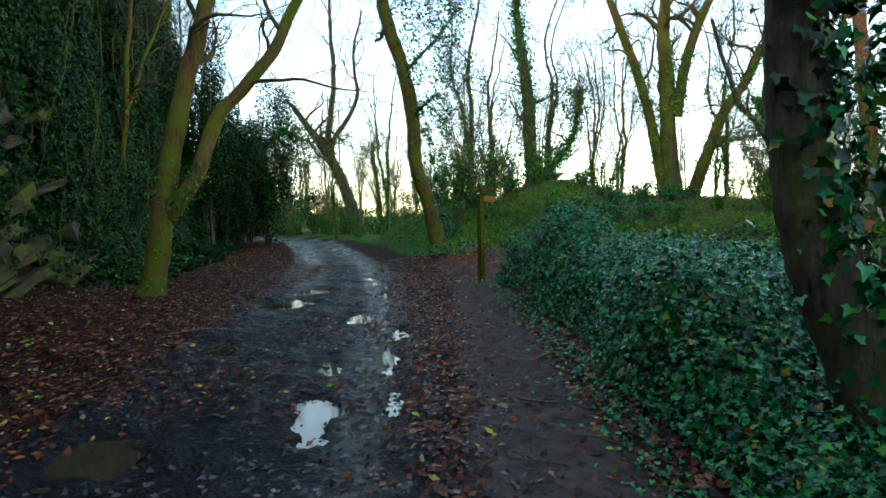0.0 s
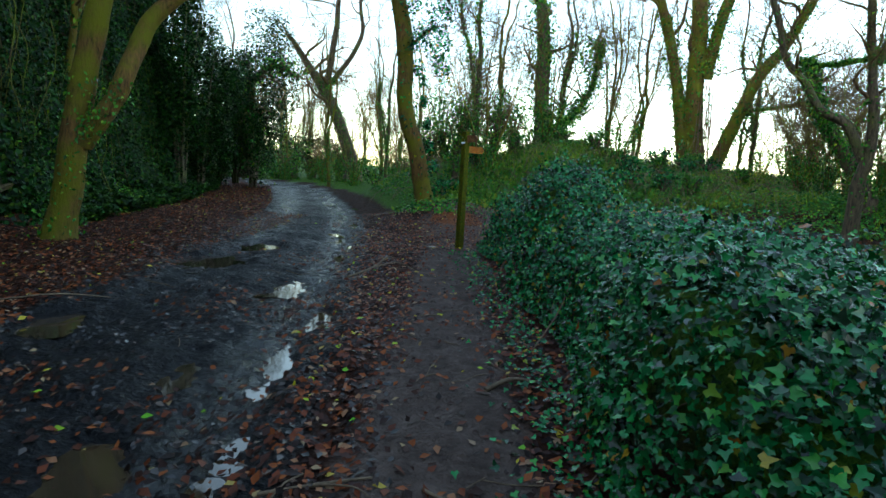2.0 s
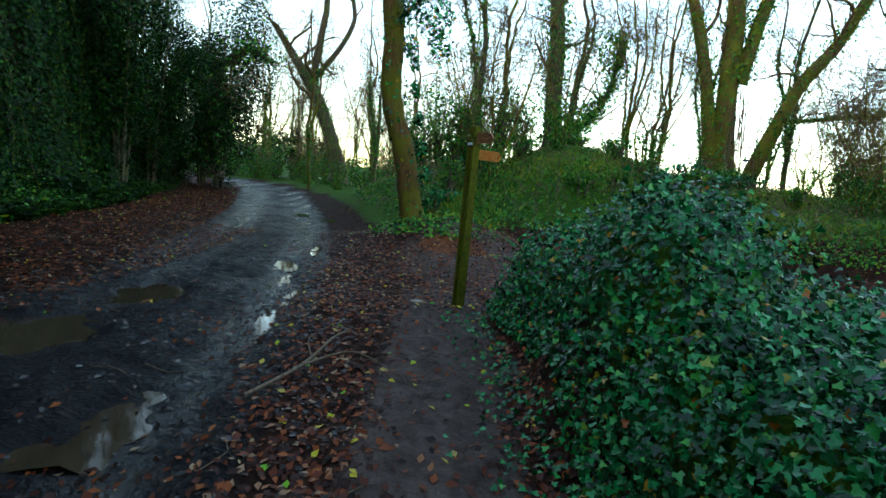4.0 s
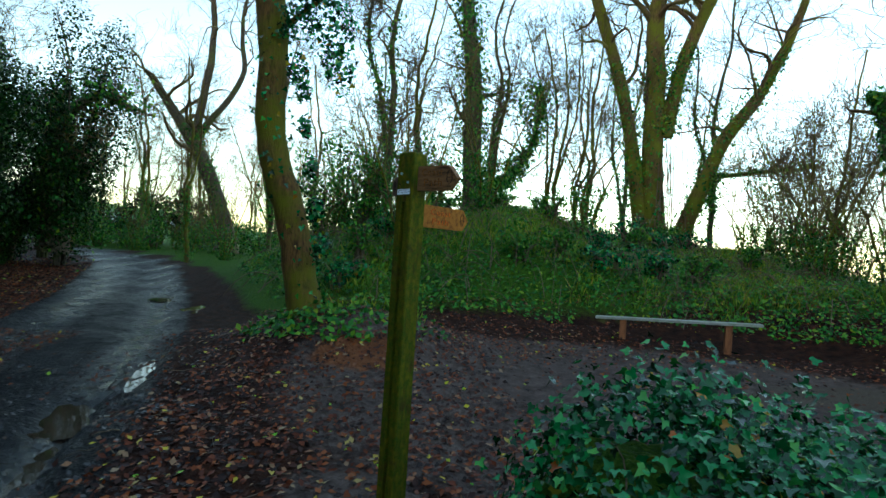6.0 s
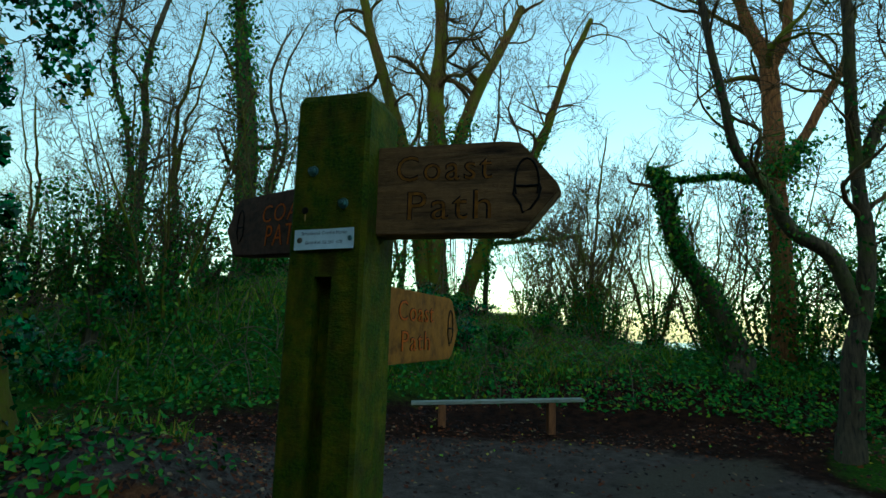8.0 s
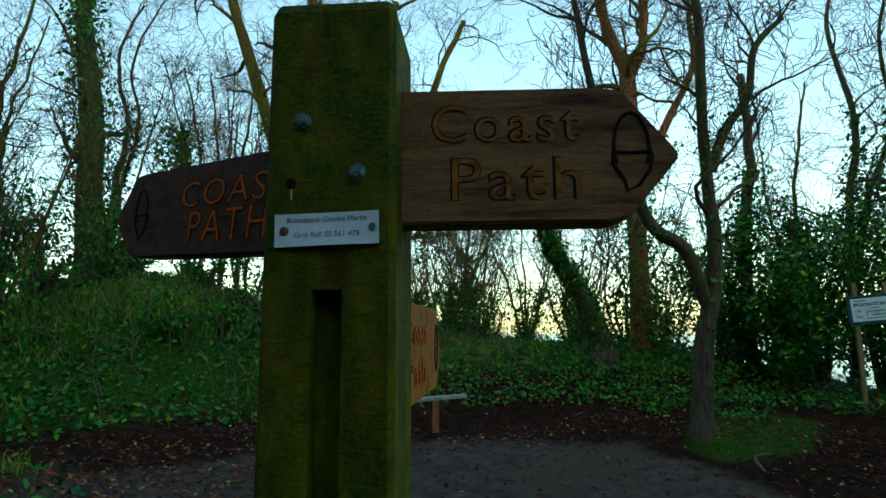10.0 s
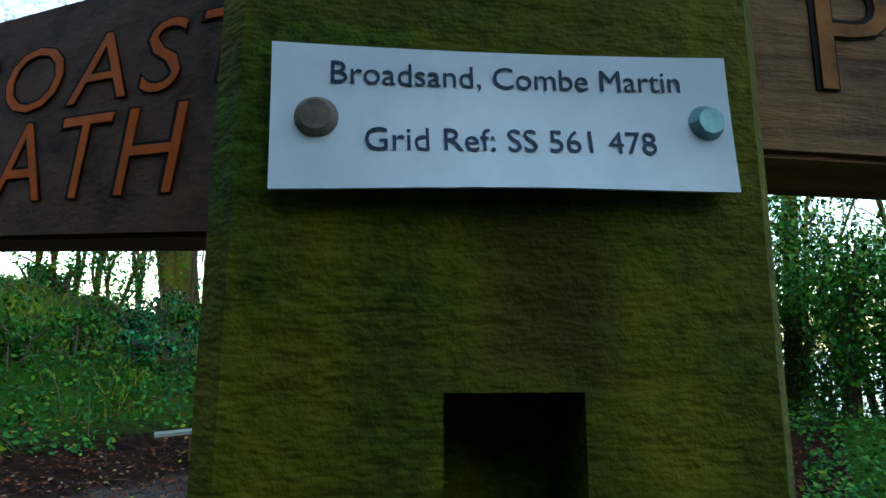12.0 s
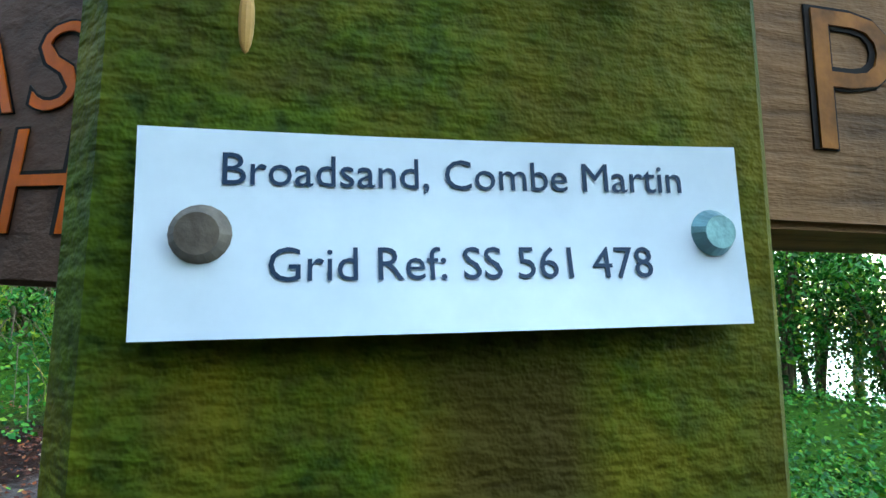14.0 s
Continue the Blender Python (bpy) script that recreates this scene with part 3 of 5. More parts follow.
build_tree("big spreading many-stemmed tree with hanging vines on the mound", [[(12.79, 28.45, 1.71, 0.538), (12.18, 28.21, 5.59, 0.415), (11.95, 27.89, 8.93, 0.370), (11.69, 27.72, 11.15, 0.325), (11.72, 27.45, 13.16, 0.247), (11.38, 27.26, 15.83, 0.179)],
     [(12.34, 28.59, 2.03, 0.336), (11.69, 28.46, 5.12, 0.291), (10.88, 28.37, 8.43, 0.247), (9.78, 28.42, 11.50, 0.213), (8.94, 28.45, 13.91, 0.179), (8.43, 28.37, 16.12, 0.146)],
     [(12.47, 27.93, 6.95, 0.291), (12.76, 27.48, 9.64, 0.258), (13.31, 27.02, 11.68, 0.224), (14.01, 26.55, 13.28, 0.179), (14.69, 26.06, 15.11, 0.146)],
     [(13.29, 28.17, 2.41, 0.336), (13.83, 27.69, 4.56, 0.303), (14.47, 27.17, 6.83, 0.258), (15.38, 26.61, 8.44, 0.213), (16.05, 26.12, 10.26, 0.157), (16.67, 25.57, 12.75, 0.134), (17.51, 24.96, 15.03, 0.101)],
     [(13.86, 27.58, 5.41, 0.101), (15.20, 27.03, 5.64, 0.078), (16.44, 26.52, 5.81, 0.067), (17.58, 26.06, 5.99, 0.045)]],
    16, BARK_GREY, (12, 8, 7), (4.2, 2.2, 1.1), ivy=190, ivy_size=0.14, ivy_hi=8.5, ivy_thick=0.25, start=0.35, sides=14,
    tufts=[(16.4, 27.0, 5.4, 1.2, 420), (14.4, 27.6, 5.0, 0.9, 260), (12.2, 28.2, 9.4, 0.6, 160)])
build_tree("leaning ivy-covered broken trunk", [[(12.17, 16.12, 1.60, 0.263), (11.56, 16.35, 2.88, 0.215), (11.10, 16.57, 3.58, 0.179), (10.80, 16.69, 4.16, 0.167), (10.61, 16.68, 4.99, 0.155), (10.44, 16.72, 5.45, 0.119)],
     [(10.53, 16.69, 5.24, 0.054), (11.05, 16.29, 5.24, 0.042), (11.61, 15.84, 5.32, 0.036), (12.00, 15.56, 5.21, 0.030)]],
    17, BARK_DARK, (3, 4, 4), (1.6, 0.9, 0.5), ivy=520, ivy_size=0.10, ivy_hi=7.0, ivy_thick=0.07, start=0.6)
build_tree("tall reddish-barked bare tree with ivy round its foot", [[(13.73, 16.00, 1.29, 0.293), (13.44, 15.82, 3.36, 0.229), (13.16, 15.69, 5.24, 0.216), (12.90, 15.58, 6.88, 0.204), (12.69, 15.53, 8.01, 0.178), (12.35, 15.67, 8.63, 0.140), (12.05, 15.74, 9.50, 0.115), (11.87, 15.66, 10.63, 0.089)],
     [(12.76, 15.49, 7.88, 0.140), (12.92, 15.18, 8.90, 0.102), (12.73, 15.09, 10.15, 0.076)],
     [(13.15, 15.64, 5.50, 0.127), (13.46, 15.24, 6.39, 0.108), (13.76, 14.84, 7.28, 0.089), (13.97, 14.49, 8.30, 0.076), (13.74, 14.40, 9.68, 0.057)]],
    18, BARK_RED, (9, 7, 6), (2.7, 1.4, 0.75), ivy=260, ivy_size=0.10, ivy_hi=5.0, ivy_thick=0.35, start=0.4,
    tufts=[(13.2, 15.4, 2.6, 1.0, 420), (14.5, 15.9, 2.4, 1.1, 420), (13.6, 15.6, 4.2, 0.6, 160)])
build_tree("bare forked tree at the edge of the clearing", [[(9.74, 13.18, 0.73, 0.162), (9.69, 13.02, 1.77, 0.146), (9.69, 12.86, 2.58, 0.122), (9.63, 12.75, 3.46, 0.106), (9.44, 12.74, 4.26, 0.089), (9.22, 12.71, 5.30, 0.081), (9.05, 12.66, 6.26, 0.073), (8.91, 12.58, 7.23, 0.057)],
     [(9.63, 12.95, 2.41, 0.106), (9.28, 13.06, 3.19, 0.106), (8.85, 13.34, 3.52, 0.097), (8.53, 13.48, 4.07, 0.081), (8.11, 13.70, 4.62, 0.069), (7.87, 13.75, 5.34, 0.061), (7.59, 13.81, 6.14, 0.053), (7.40, 13.80, 6.94, 0.045)],
     [(9.45, 12.70, 4.42, 0.081), (9.57, 12.48, 5.07, 0.073), (9.78, 12.23, 5.56, 0.061), (9.76, 12.11, 6.29, 0.053), (10.09, 11.76, 6.78, 0.041)]],
    19, BARK_DARK, (8, 6, 6), (2.3, 1.2, 0.6), ivy=40, ivy_size=0.08, ivy_hi=5.0, start=0.4, sides=14)
build_tree("dark twin-stemmed tree at the clearing's edge", [[(15.50, 14.17, -0.07, 0.164), (15.25, 14.04, 1.83, 0.151), (14.95, 13.95, 3.86, 0.137), (14.79, 13.68, 5.90, 0.110), (14.51, 13.55, 7.93, 0.082)],
     [(15.69, 13.93, -0.00, 0.123), (15.68, 13.68, 1.15, 0.123), (15.62, 13.35, 2.91, 0.103), (15.62, 12.98, 4.54, 0.082)]],
    20, BARK_DARK, (6, 5, 4), (2.0, 1.1, 0.6), ivy=420, ivy_size=0.12, ivy_hi=6.0, ivy_thick=0.4, start=0.4)
build_tree("tall slender tree hung with ivy", [[(17.02, 10.63, 0.50, 0.216), (16.44, 10.45, 4.34, 0.178), (15.91, 10.23, 8.12, 0.140), (15.63, 10.15, 10.01, 0.115), (15.38, 10.02, 11.90, 0.076)]],
    21, BARK_GREY, (9, 6, 5), (2.4, 1.3, 0.7), ivy=520, ivy_size=0.12, ivy_hi=9.0, ivy_thick=0.5, start=0.25)
build_tree("dark twiggy shrub arching over the lane", [[(-8.97, 28.21, 1.55, 0.382), (-9.32, 28.29, 3.66, 0.264), (-9.09, 28.36, 5.42, 0.206), (-7.96, 28.37, 6.43, 0.132), (-6.94, 28.34, 5.98, 0.073)]],
    23, BARK_DARK, (12, 8, 6), (3.0, 1.5, 0.8), lift=-0.05, ivy=300, ivy_size=0.16, ivy_hi=5.0, ivy_thick=0.9, start=0.15)

# repeated slim trees: along the lane, on the mound, along the cliff edge
def slim(seed, height, lean, counts, lengths, ivy=0, r=0.11, bark=BARK_GREY, label="slim bare winter tree with ivy on its trunk", group="slim trees", hi=4.0):
    rng = np.random.RandomState(seed)
    stem = [(lean * t * t * height + rng.normal(0, 0.12) * t, rng.normal(0, 0.25) * t, t * height, r * (1 - 0.8 * t) + 0.012) for t in np.linspace(0, 1, 6)]
    extra = [(p[0] + (0.5 + 0.2 * seed % 1) * k * 0.45, p[1] + 0.3 * k * 0.4, p[2] * 0.94 + 0.1, p[3] * 0.7) for k, p in enumerate(stem[1:])]
    return build_tree(label, [stem, extra], seed, bark, counts, lengths, 0.25, ivy, 0.12, hi, 0.14, start=0.25, group=group, sides=8)


SLIM = [slim(31, 10.5, 0.05, (10, 6, 5), (2.8, 1.5, 0.8), 50, 0.11),
        slim(32, 11.5, -0.06, (11, 6, 5), (2.6, 1.4, 0.8), 130, 0.12, BARK_DARK, hi=7.0),
        slim(33, 9.0, 0.1, (10, 6, 5), (2.6, 1.4, 0.8), 15, 0.085, BARK_MOSSY, "slim mossy bare tree")]
SCRUB = [build_tree("many-stemmed bare hazel scrub", [[(0.1 * math.cos(a), 0.1 * math.sin(a), 0, 0.035), (0.5 * math.cos(a), 0.5 * math.sin(a), 1.4, 0.028), (1.0 * math.cos(a + s), 1.0 * math.sin(a + s), 2.8, 0.018), (1.5 * math.cos(a + s), 1.5 * math.sin(a + s), 4.2, 0.008)] for a in (0.3, 1.4, 2.6, 3.7, 5.0)],
                    40 + s, BARK_GREY, (6, 5, 3), (1.5, 0.8, 0.45), 0.3, 50, 0.10, 1.6, 0.25, start=0.2, group="hazel scrub", name="shrub", category="shrub", sides=6) for s in (0, 1)]


def plant(protos, spots, seed, lo=0.8, hi=1.15):
    rng = np.random.RandomState(seed)
    for i, (x, y) in enumerate(spots):
        ob = protos[i % len(protos)]
        m = pose(x, y, land_at(x, y) - 0.05, rng.uniform(-4, 4), rng.uniform(-4, 4), rng.uniform(0, 360))
        s = rng.uniform(lo, hi)
        if i < len(protos):
            ob.matrix_basis = m @ Matrix.Diagonal((s, s, s, 1))
        else:
            c = copy_thing(ob, m)
            c.scale = (s, s, s)


def bush(label, x, y, r, h, seed, n=5200, size=0.12, leaf=IVY_FAR):
    """An evergreen mass: bare stems inside, uneven clumps of leaves outside."""
    rng = np.random.RandomState(seed)
    z0 = land_at(x, y)
    root = thing("bush", label, "bush", (x, y, z0), "evergreen bushes")
    stems, spots = [], []
    for i in range(7):
        a, q = rng.uniform(0, 6.28), rng.uniform(0.4, 1.0)
        tip = np.array((r * 0.8 * q * math.cos(a), r * 0.8 * q * math.sin(a), h * rng.uniform(0.55, 0.95)))
        path = smooth_path([(0.1 * math.cos(a), 0.1 * math.sin(a), -0.3, 0.06), (tip[0] * 0.4, tip[1] * 0.4, tip[2] * 0.5, 0.045), (*tip, 0.012)], 8)
        stems.append((path[:, :3], path[:, 3], 6))
        for k in (3, 5, 7):
            c = path[k, :3] + rng.normal(0, 0.2, 3) * r
            m = n // 21
            u = rng.normal(0, 1, (m, 3))
            u /= np.linalg.norm(u, axis=1, keepdims=True)
            spots.append((c + u * (rng.uniform(0.3, 1.0, m) ** 0.5)[:, None] * np.array((r * 0.42, r * 0.42, h * 0.20)), u, rng.uniform(0.6, 1.3, m) * size))
    part_mesh("stem", tubes_mesh("stem", stems, BARK_DARK), root)
    p, nn, ss = (np.concatenate([q[i] for q in spots]) for i in range(3))
    p[:, 2] = np.maximum(p[:, 2], 0.05)
    part_mesh("foliage", leaf_mesh("foliage", p, nn, ss, leaf, rng, SMALL, SMALL_T, 0.8), root)


for i, (x, y, r, h) in enumerate([(14.2, 9.6, 1.5, 3.6), (15.6, 11.6, 1.6, 4.4), (14.6, 7.6, 1.5, 3.4), (16.2, 9.0, 1.8, 5.0), (14.2, 13.0, 1.1, 2.8), (13.4, 5.6, 1.4, 3.0), (17.4, 10.8, 1.8, 5.5), (16.8, 13.0, 1.6, 4.6), (16.6, 7.4, 1.8, 4.6), (14.9, 14.4, 1.1, 3.2)]):
    bush("dark ivy-choked evergreen bush at the clearing's edge", x, y, r, h, 90 + i)
for i, (x, y, r, h) in enumerate([(-9.6, 24.0, 1.5, 6.2), (-10.8, 29.0, 1.9, 5.0), (-9.2, 21.5, 1.2, 7.5), (-10.6, 31.0, 1.5, 6.5), (-8.8, 28.2, 1.7, 8.0)]):
    bush("tall mass of dark ivy and shrub beside the lane", x, y, r, h, 110 + i, 16000, 0.11, IVY_STRAND)

for i, (x, y, r, h) in enumerate([(1.0, 24.6, 1.1, 2.6), (2.6, 25.6, 1.0, 3.2), (-0.4, 26.0, 1.1, 2.4), (3.6, 27.6, 0.9, 2.2), (0.4, 28.0, 1.2, 3.6)]):
    bush("ragged ivy-covered thicket on top of the mound", x, y, r, h, 150 + i, 1500, 0.12)
rs = np.random.RandomState(77)
for i in range(26):
    x, y = rs.uniform(0.2, 12.5), rs.uniform(19.5, 27.5)
    bush("low lumpy clump of ivy and bramble on the mound", x, y, rs.uniform(0.4, 0.8), rs.uniform(0.45, 0.95), 210 + i, 520, 0.11, IVY if i % 3 == 0 else IVY_FAR)
for i in range(13):
    a = i / 12
    bush("low yellow-green hedge closing the bend of the lane", -19 + 19 * a + 0.6 * math.sin(i * 2.1), 47 + 2.5 * math.sin(i * 1.3), 1.9, 2.2 + 0.7 * math.sin(i * 2.7), 130 + i, 1500, 0.16)


for i in range(7):
    bush("tall dark hedge behind the bend of the lane", -20.5 + 1.9 * i, 52.5 + 0.8 * math.sin(i * 2.3), 1.8, 3.6 + 0.8 * math.sin(i * 1.9), 170 + i, 2200, 0.2, IVY_BANK)


rs = np.random.RandomState(5)
lane = [(-6.0, 33.0), (-3.2, 37.0), (-4.4, 46.0), (-1.4, 44.0), (-13.0, 31.0), (1.0, 33.5), (3.0, 31.5), (6.5, 32.0), (9.0, 31.0), (10.2, 30.0), (1.8, 27.5), (8.2, 28.0), (11.0, 33.0), (16.5, 30.5), (18.5, 26.0), (17.0, 33.0), (14.5, 35.0),
        (-9.5, 15.5), (-11.0, 22.0), (-10.5, 12.0), (-12.5, 26.5), (-15.0, 33.0), (-9.8, 8.0), (-13.0, 18.0)]
lane += [(rs.uniform(-22, 6), rs.uniform(46, 75)) for _ in range(14)] + [(rs.uniform(-20, -11), rs.uniform(0, 40)) for _ in range(10)]
lane += [(18.5, 8.0), (17.8, 12.5), (19.5, 10.5), (16.5, 7.0), (18, 4.5), (20, 14)]
# unseen trees behind the start, added to block light from there
lane += [(6, -9), (-5, -9), (3, -12), (-2, -13), (9, -7), (-4.5, -5.5), (0.5, -9.5), (4.0, -6.0), (7.0, -12)]
lane += [(rs.uniform(-40, 14), rs.uniform(60, 88)) for _ in range(16)]
plant(SLIM, lane, 6)
edge = [(rs.uniform(-2.2, 1.2) + float(np.interp(y, COAST_Y, COAST_X)), y) for y in np.linspace(15.0, 27.5, 22)]
edge += [(rs.uniform(-1.5, 1.0) + float(np.interp(y, COAST_Y, COAST_X)), y) for y in np.linspace(-3, 10, 4)]
edge += [(1.5, 24.5), (0.0, 26.5), (2.5, 29.0), (-1.5, 29.5), (-5.0, 36.0), (-8.0, 41.0), (4.6, 24.4), (7.2, 23.0), (2.0, 21.5)]
edge += [(rs.uniform(-17, 1), rs.uniform(38, 50)) for _ in range(16)]
edge = [(x, y) for x, y in edge if abs(x - np.interp(y, ROAD_Y, ROAD_X)) > 2.6]
plant(SCRUB, edge, 7, 0.7, 1.15)


# ---- ivy, grass and leaf litter ----
def on_land(x, y, up=0.0):
    e = 0.05
    z = land(x, y)
    n = np.stack([-(land(x + e, y) - z) / e, -(land(x, y + e) - z) / e, np.ones_like(x)], 1)
    n /= np.linalg.norm(n, axis=1, keepdims=True)
    return np.stack([x, y, z], 1) + n * np.asarray(up)[..., None], n


def scatter_leaves(name, label, category, x, y, up, sizes, mat, seed, shape=LEAF, tris=LEAF_T, droop=0.6, wild=0.5):
    rng = np.random.RandomState(seed)
    p, n = on_land(x, y, up)
    n = n + np.array((-0.15, -0.35, 0.35))
    tagged(new(name, leaf_mesh(name, p, n, sizes, mat, rng, shape, tris, droop, wild)), label, category, kind="stuff")


def ivy_bank():
    rng = np.random.RandomState(51)
    x, y = rng.uniform(0.9, 5.0, 185000), rng.uniform(-1.6, 10.2, 185000)
    w = hedge_mask(x, y)
    near = np.exp(-np.clip(x - 2.4, 0, 9) * 0.55)
    keep = (rng.uniform(0, 1, len(x)) < near) & (w > 0.06)
    x, y, w = x[keep], y[keep], w[keep]
    up = np.abs(rng.normal(0.03, 0.10, len(x))) * (0.3 + w) + 0.15 * w * np.clip(wave(x, y, 2.7, 9), 0, 1)
    scatter_leaves("ivy_bank", "dense glossy dark green ivy covering the bank", "ivy", x, y, up, rng.uniform(0.027, 0.058, len(x)), IVY, 52, wild=0.7)
    # runners creeping over the litter at the foot of the bank
    y = rng.uniform(-1.5, 9.8, 1500)
    x = 1.0 + 0.30 * np.sin(np.pi * np.clip(y, 0, 10) / 10) - np.abs(rng.normal(0, 0.22, 1500))
    scatter_leaves("ivy_runners", "loose ivy creeping over the leaf litter", "ivy", x, y, rng.uniform(0.01, 0.05, 1500), rng.uniform(0.03, 0.055, 1500), IVY, 53)


def far_ivy():
    rng = np.random.RandomState(54)
    x, y = rng.uniform(-4, 20, 170000), rng.uniform(14.0, 33, 170000)
    rd = road_d(x, y)
    rise = land(x, y) - 0.016 * np.clip(y, -40, 15) - 0.65 * sstep(y, 14, 40)
    keep = (rd > 2.0) & (rise + 0.12 * wave(x, y, 1.7, 20) > 0.36) & (x < np.interp(y, COAST_Y, COAST_X) + 1) & (rng.uniform(0, 1, len(x)) < 0.42 + 0.35 * wave(x, y, 0.9, 21))
    x, y = x[keep], y[keep]
    scatter_leaves("ivy_groundcover", "ivy groundcover over the mound and banks", "ivy", x, y, np.abs(rng.normal(0.03, 0.06, len(x))), rng.uniform(0.06, 0.14, len(x)), IVY_FAR, 55, SMALL, SMALL_T, 0.3, 0.8)
    x, y = rng.uniform(8.0, 17, 16000), rng.uniform(7, 19, 16000)
    keep = (x - 11.0 + 0.5 * np.abs(y - 14) > 0) & ((x > 11.7) | (y > 12.6) | (y < 8.2)) & (x < np.interp(y, COAST_Y, COAST_X) + 1.5)
    scatter_leaves("undergrowth", "low ivy undergrowth at the clearing's edge", "ivy", x[keep], y[keep], np.abs(rng.normal(0.04, 0.12, keep.sum())), rng.uniform(0.06, 0.12, keep.sum()), IVY_FAR, 56, SMALL, SMALL_T, 0.3)


def bank_ivy():
    rng = np.random.RandomState(57)
    y = rng.uniform(-3, 44, 170000)
    d = np.where(y > 11, rng.uniform(-1.3, 4.6, 170000), rng.uniform(-0.3, 4.6, 170000))
    x = np.interp(y, BANK_Y, BANK_X) - d
    dens = 0.62 + 0.9 * wave(x * 0.3, y, 0.9, 22) + sstep(y, 11, 14) * 0.5 + sstep(d, 1.5, 2.5) * 0.3
    keep = rng.uniform(0, 1, len(x)) < dens
    x, y = x[keep], y[keep]
    hang = np.abs(rng.normal(0.05, 0.10, len(x))) + 0.30 * np.clip(wave(x * 0.7, y, 2.3, 25), 0, 1)
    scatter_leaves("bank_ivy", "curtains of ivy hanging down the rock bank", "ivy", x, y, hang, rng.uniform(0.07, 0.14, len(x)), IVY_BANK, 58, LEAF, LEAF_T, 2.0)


def bank_strands():
    """Ropes of ivy that trail down the face of the bank."""
    rng = np.random.RandomState(59)
    pts, nrm, cords = [], [], []
    d = np.linspace(-0.4, 4.0, 60)
    for i in range(150):
        y = rng.uniform(0.5, 24)
        bx = float(np.interp(y, BANK_Y, BANK_X))
        face = np.maximum.accumulate(land(bx - d, np.full(60, y)))
        top = rng.uniform(3.2, 7.6)
        low = rng.uniform(0.4, 2.6) if y > 10 or rng.uniform() < 0.3 else rng.uniform(1.6, 3.2)
        z = np.linspace(top, low, 26)
        off = rng.uniform(0.06, 0.40) * np.sin(np.linspace(0.3, 2.6, 26))
        x = bx - np.interp(z, face, d) + off
        yy = y + 0.18 * wave(z, z * 0 + i, 1.6, i) + rng.normal(0, 0.05) * (top - z)
        c = np.stack([x, yy, z], 1)
        cords.append((c, np.full(26, rng.uniform(0.004, 0.009)), 4))
        n = int((top - low) * rng.uniform(26, 75))
        k = rng.uniform(0, 24.9, n)
        f = (k % 1)[:, None]
        pts.append(c[k.astype(int)] * (1 - f) + c[k.astype(int) + 1] * f + rng.normal(0, 0.07, (n, 3)))
        nrm.append(np.tile((0.8, -0.35, 0.35), (n, 1)))
    p, q = np.concatenate(pts), np.concatenate(nrm)
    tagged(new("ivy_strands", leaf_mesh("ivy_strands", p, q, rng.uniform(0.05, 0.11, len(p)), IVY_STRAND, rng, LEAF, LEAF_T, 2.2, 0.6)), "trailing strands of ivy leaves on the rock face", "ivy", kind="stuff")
    tagged(new("ivy_stems", tubes_mesh("ivy_stems", cords, VINE)), "thin brown ivy stems trailing down the rock face", "ivy", kind="stuff")


def bank_curtain():
    """Ivy that clothes the whole face of the bank beside the lane, in hanging folds."""
    rng = np.random.RandomState(62)
    gy, d = np.linspace(4, 36, 129), np.linspace(-0.5, 4.5, 80)
    bx = np.interp(gy, BANK_Y, BANK_X)
    face = np.maximum.accumulate(land(bx[:, None] - d[None], np.repeat(gy[:, None], 80, 1)), axis=1)
    levels = np.linspace(0, 11.4, 76)
    depth = np.array([np.interp(levels, f, d) for f in face])
    n = 190000
    y, z = rng.uniform(5, 35, n), rng.uniform(0.1, 11.3, n)
    fold = np.clip(wave(y * 1.6, z * 0.25, 1.5, 33), -0.6, 1) * 0.45 + 0.2 * wave(y * 3, z * 0.6, 1.6, 34)
    keep = rng.uniform(0, 1, n) < sstep(y + 1.2 * wave(z, y, 1.1, 36), 8.5, 11.5) * (0.75 + 0.5 * wave(y, z, 1.0, 35))
    y, z, fold = y[keep], z[keep], fold[keep]
    i, k = np.clip(np.rint((y - 4) / 0.25).astype(int), 0, 128), np.clip(np.rint(z / 11.4 * 75).astype(int), 0, 75)
    x = np.interp(y, BANK_Y, BANK_X) - depth[i, k] + 0.25 + fold + np.abs(rng.normal(0, 0.10, len(y)))
    p = np.stack([x, y, np.maximum(z, land(x, y) + 0.03)], 1)
    q = np.tile((0.85, -0.4, 0.3), (len(p), 1))
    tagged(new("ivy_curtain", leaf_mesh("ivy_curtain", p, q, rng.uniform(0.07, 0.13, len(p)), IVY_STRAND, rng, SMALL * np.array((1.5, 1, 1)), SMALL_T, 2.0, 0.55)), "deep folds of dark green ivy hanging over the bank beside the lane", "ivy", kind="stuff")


def bank_foot():
    """Ivy that spills from the foot of the bank towards the lane."""
    rng = np.random.RandomState(68)
    y = rng.uniform(11, 38, 30000)
    d = rng.uniform(-1.5, 1.0, len(y)) + 0.3 * wave(y, y * 0, 1.3, 37)
    x = np.interp(y, BANK_Y, BANK_X) - d
    keep = (road_d(x, y) > 2.1) & (rng.uniform(0, 1, len(y)) < sstep(d, -1.5, -0.6))
    x, y = x[keep], y[keep]
    scatter_leaves("foot_ivy", "ivy spilling over the foot of the bank", "ivy", x, y, np.abs(rng.normal(0.04, 0.10, len(x))), rng.uniform(0.06, 0.13, len(x)), IVY_FAR, 69, SMALL, SMALL_T, 0.4, 0.7)


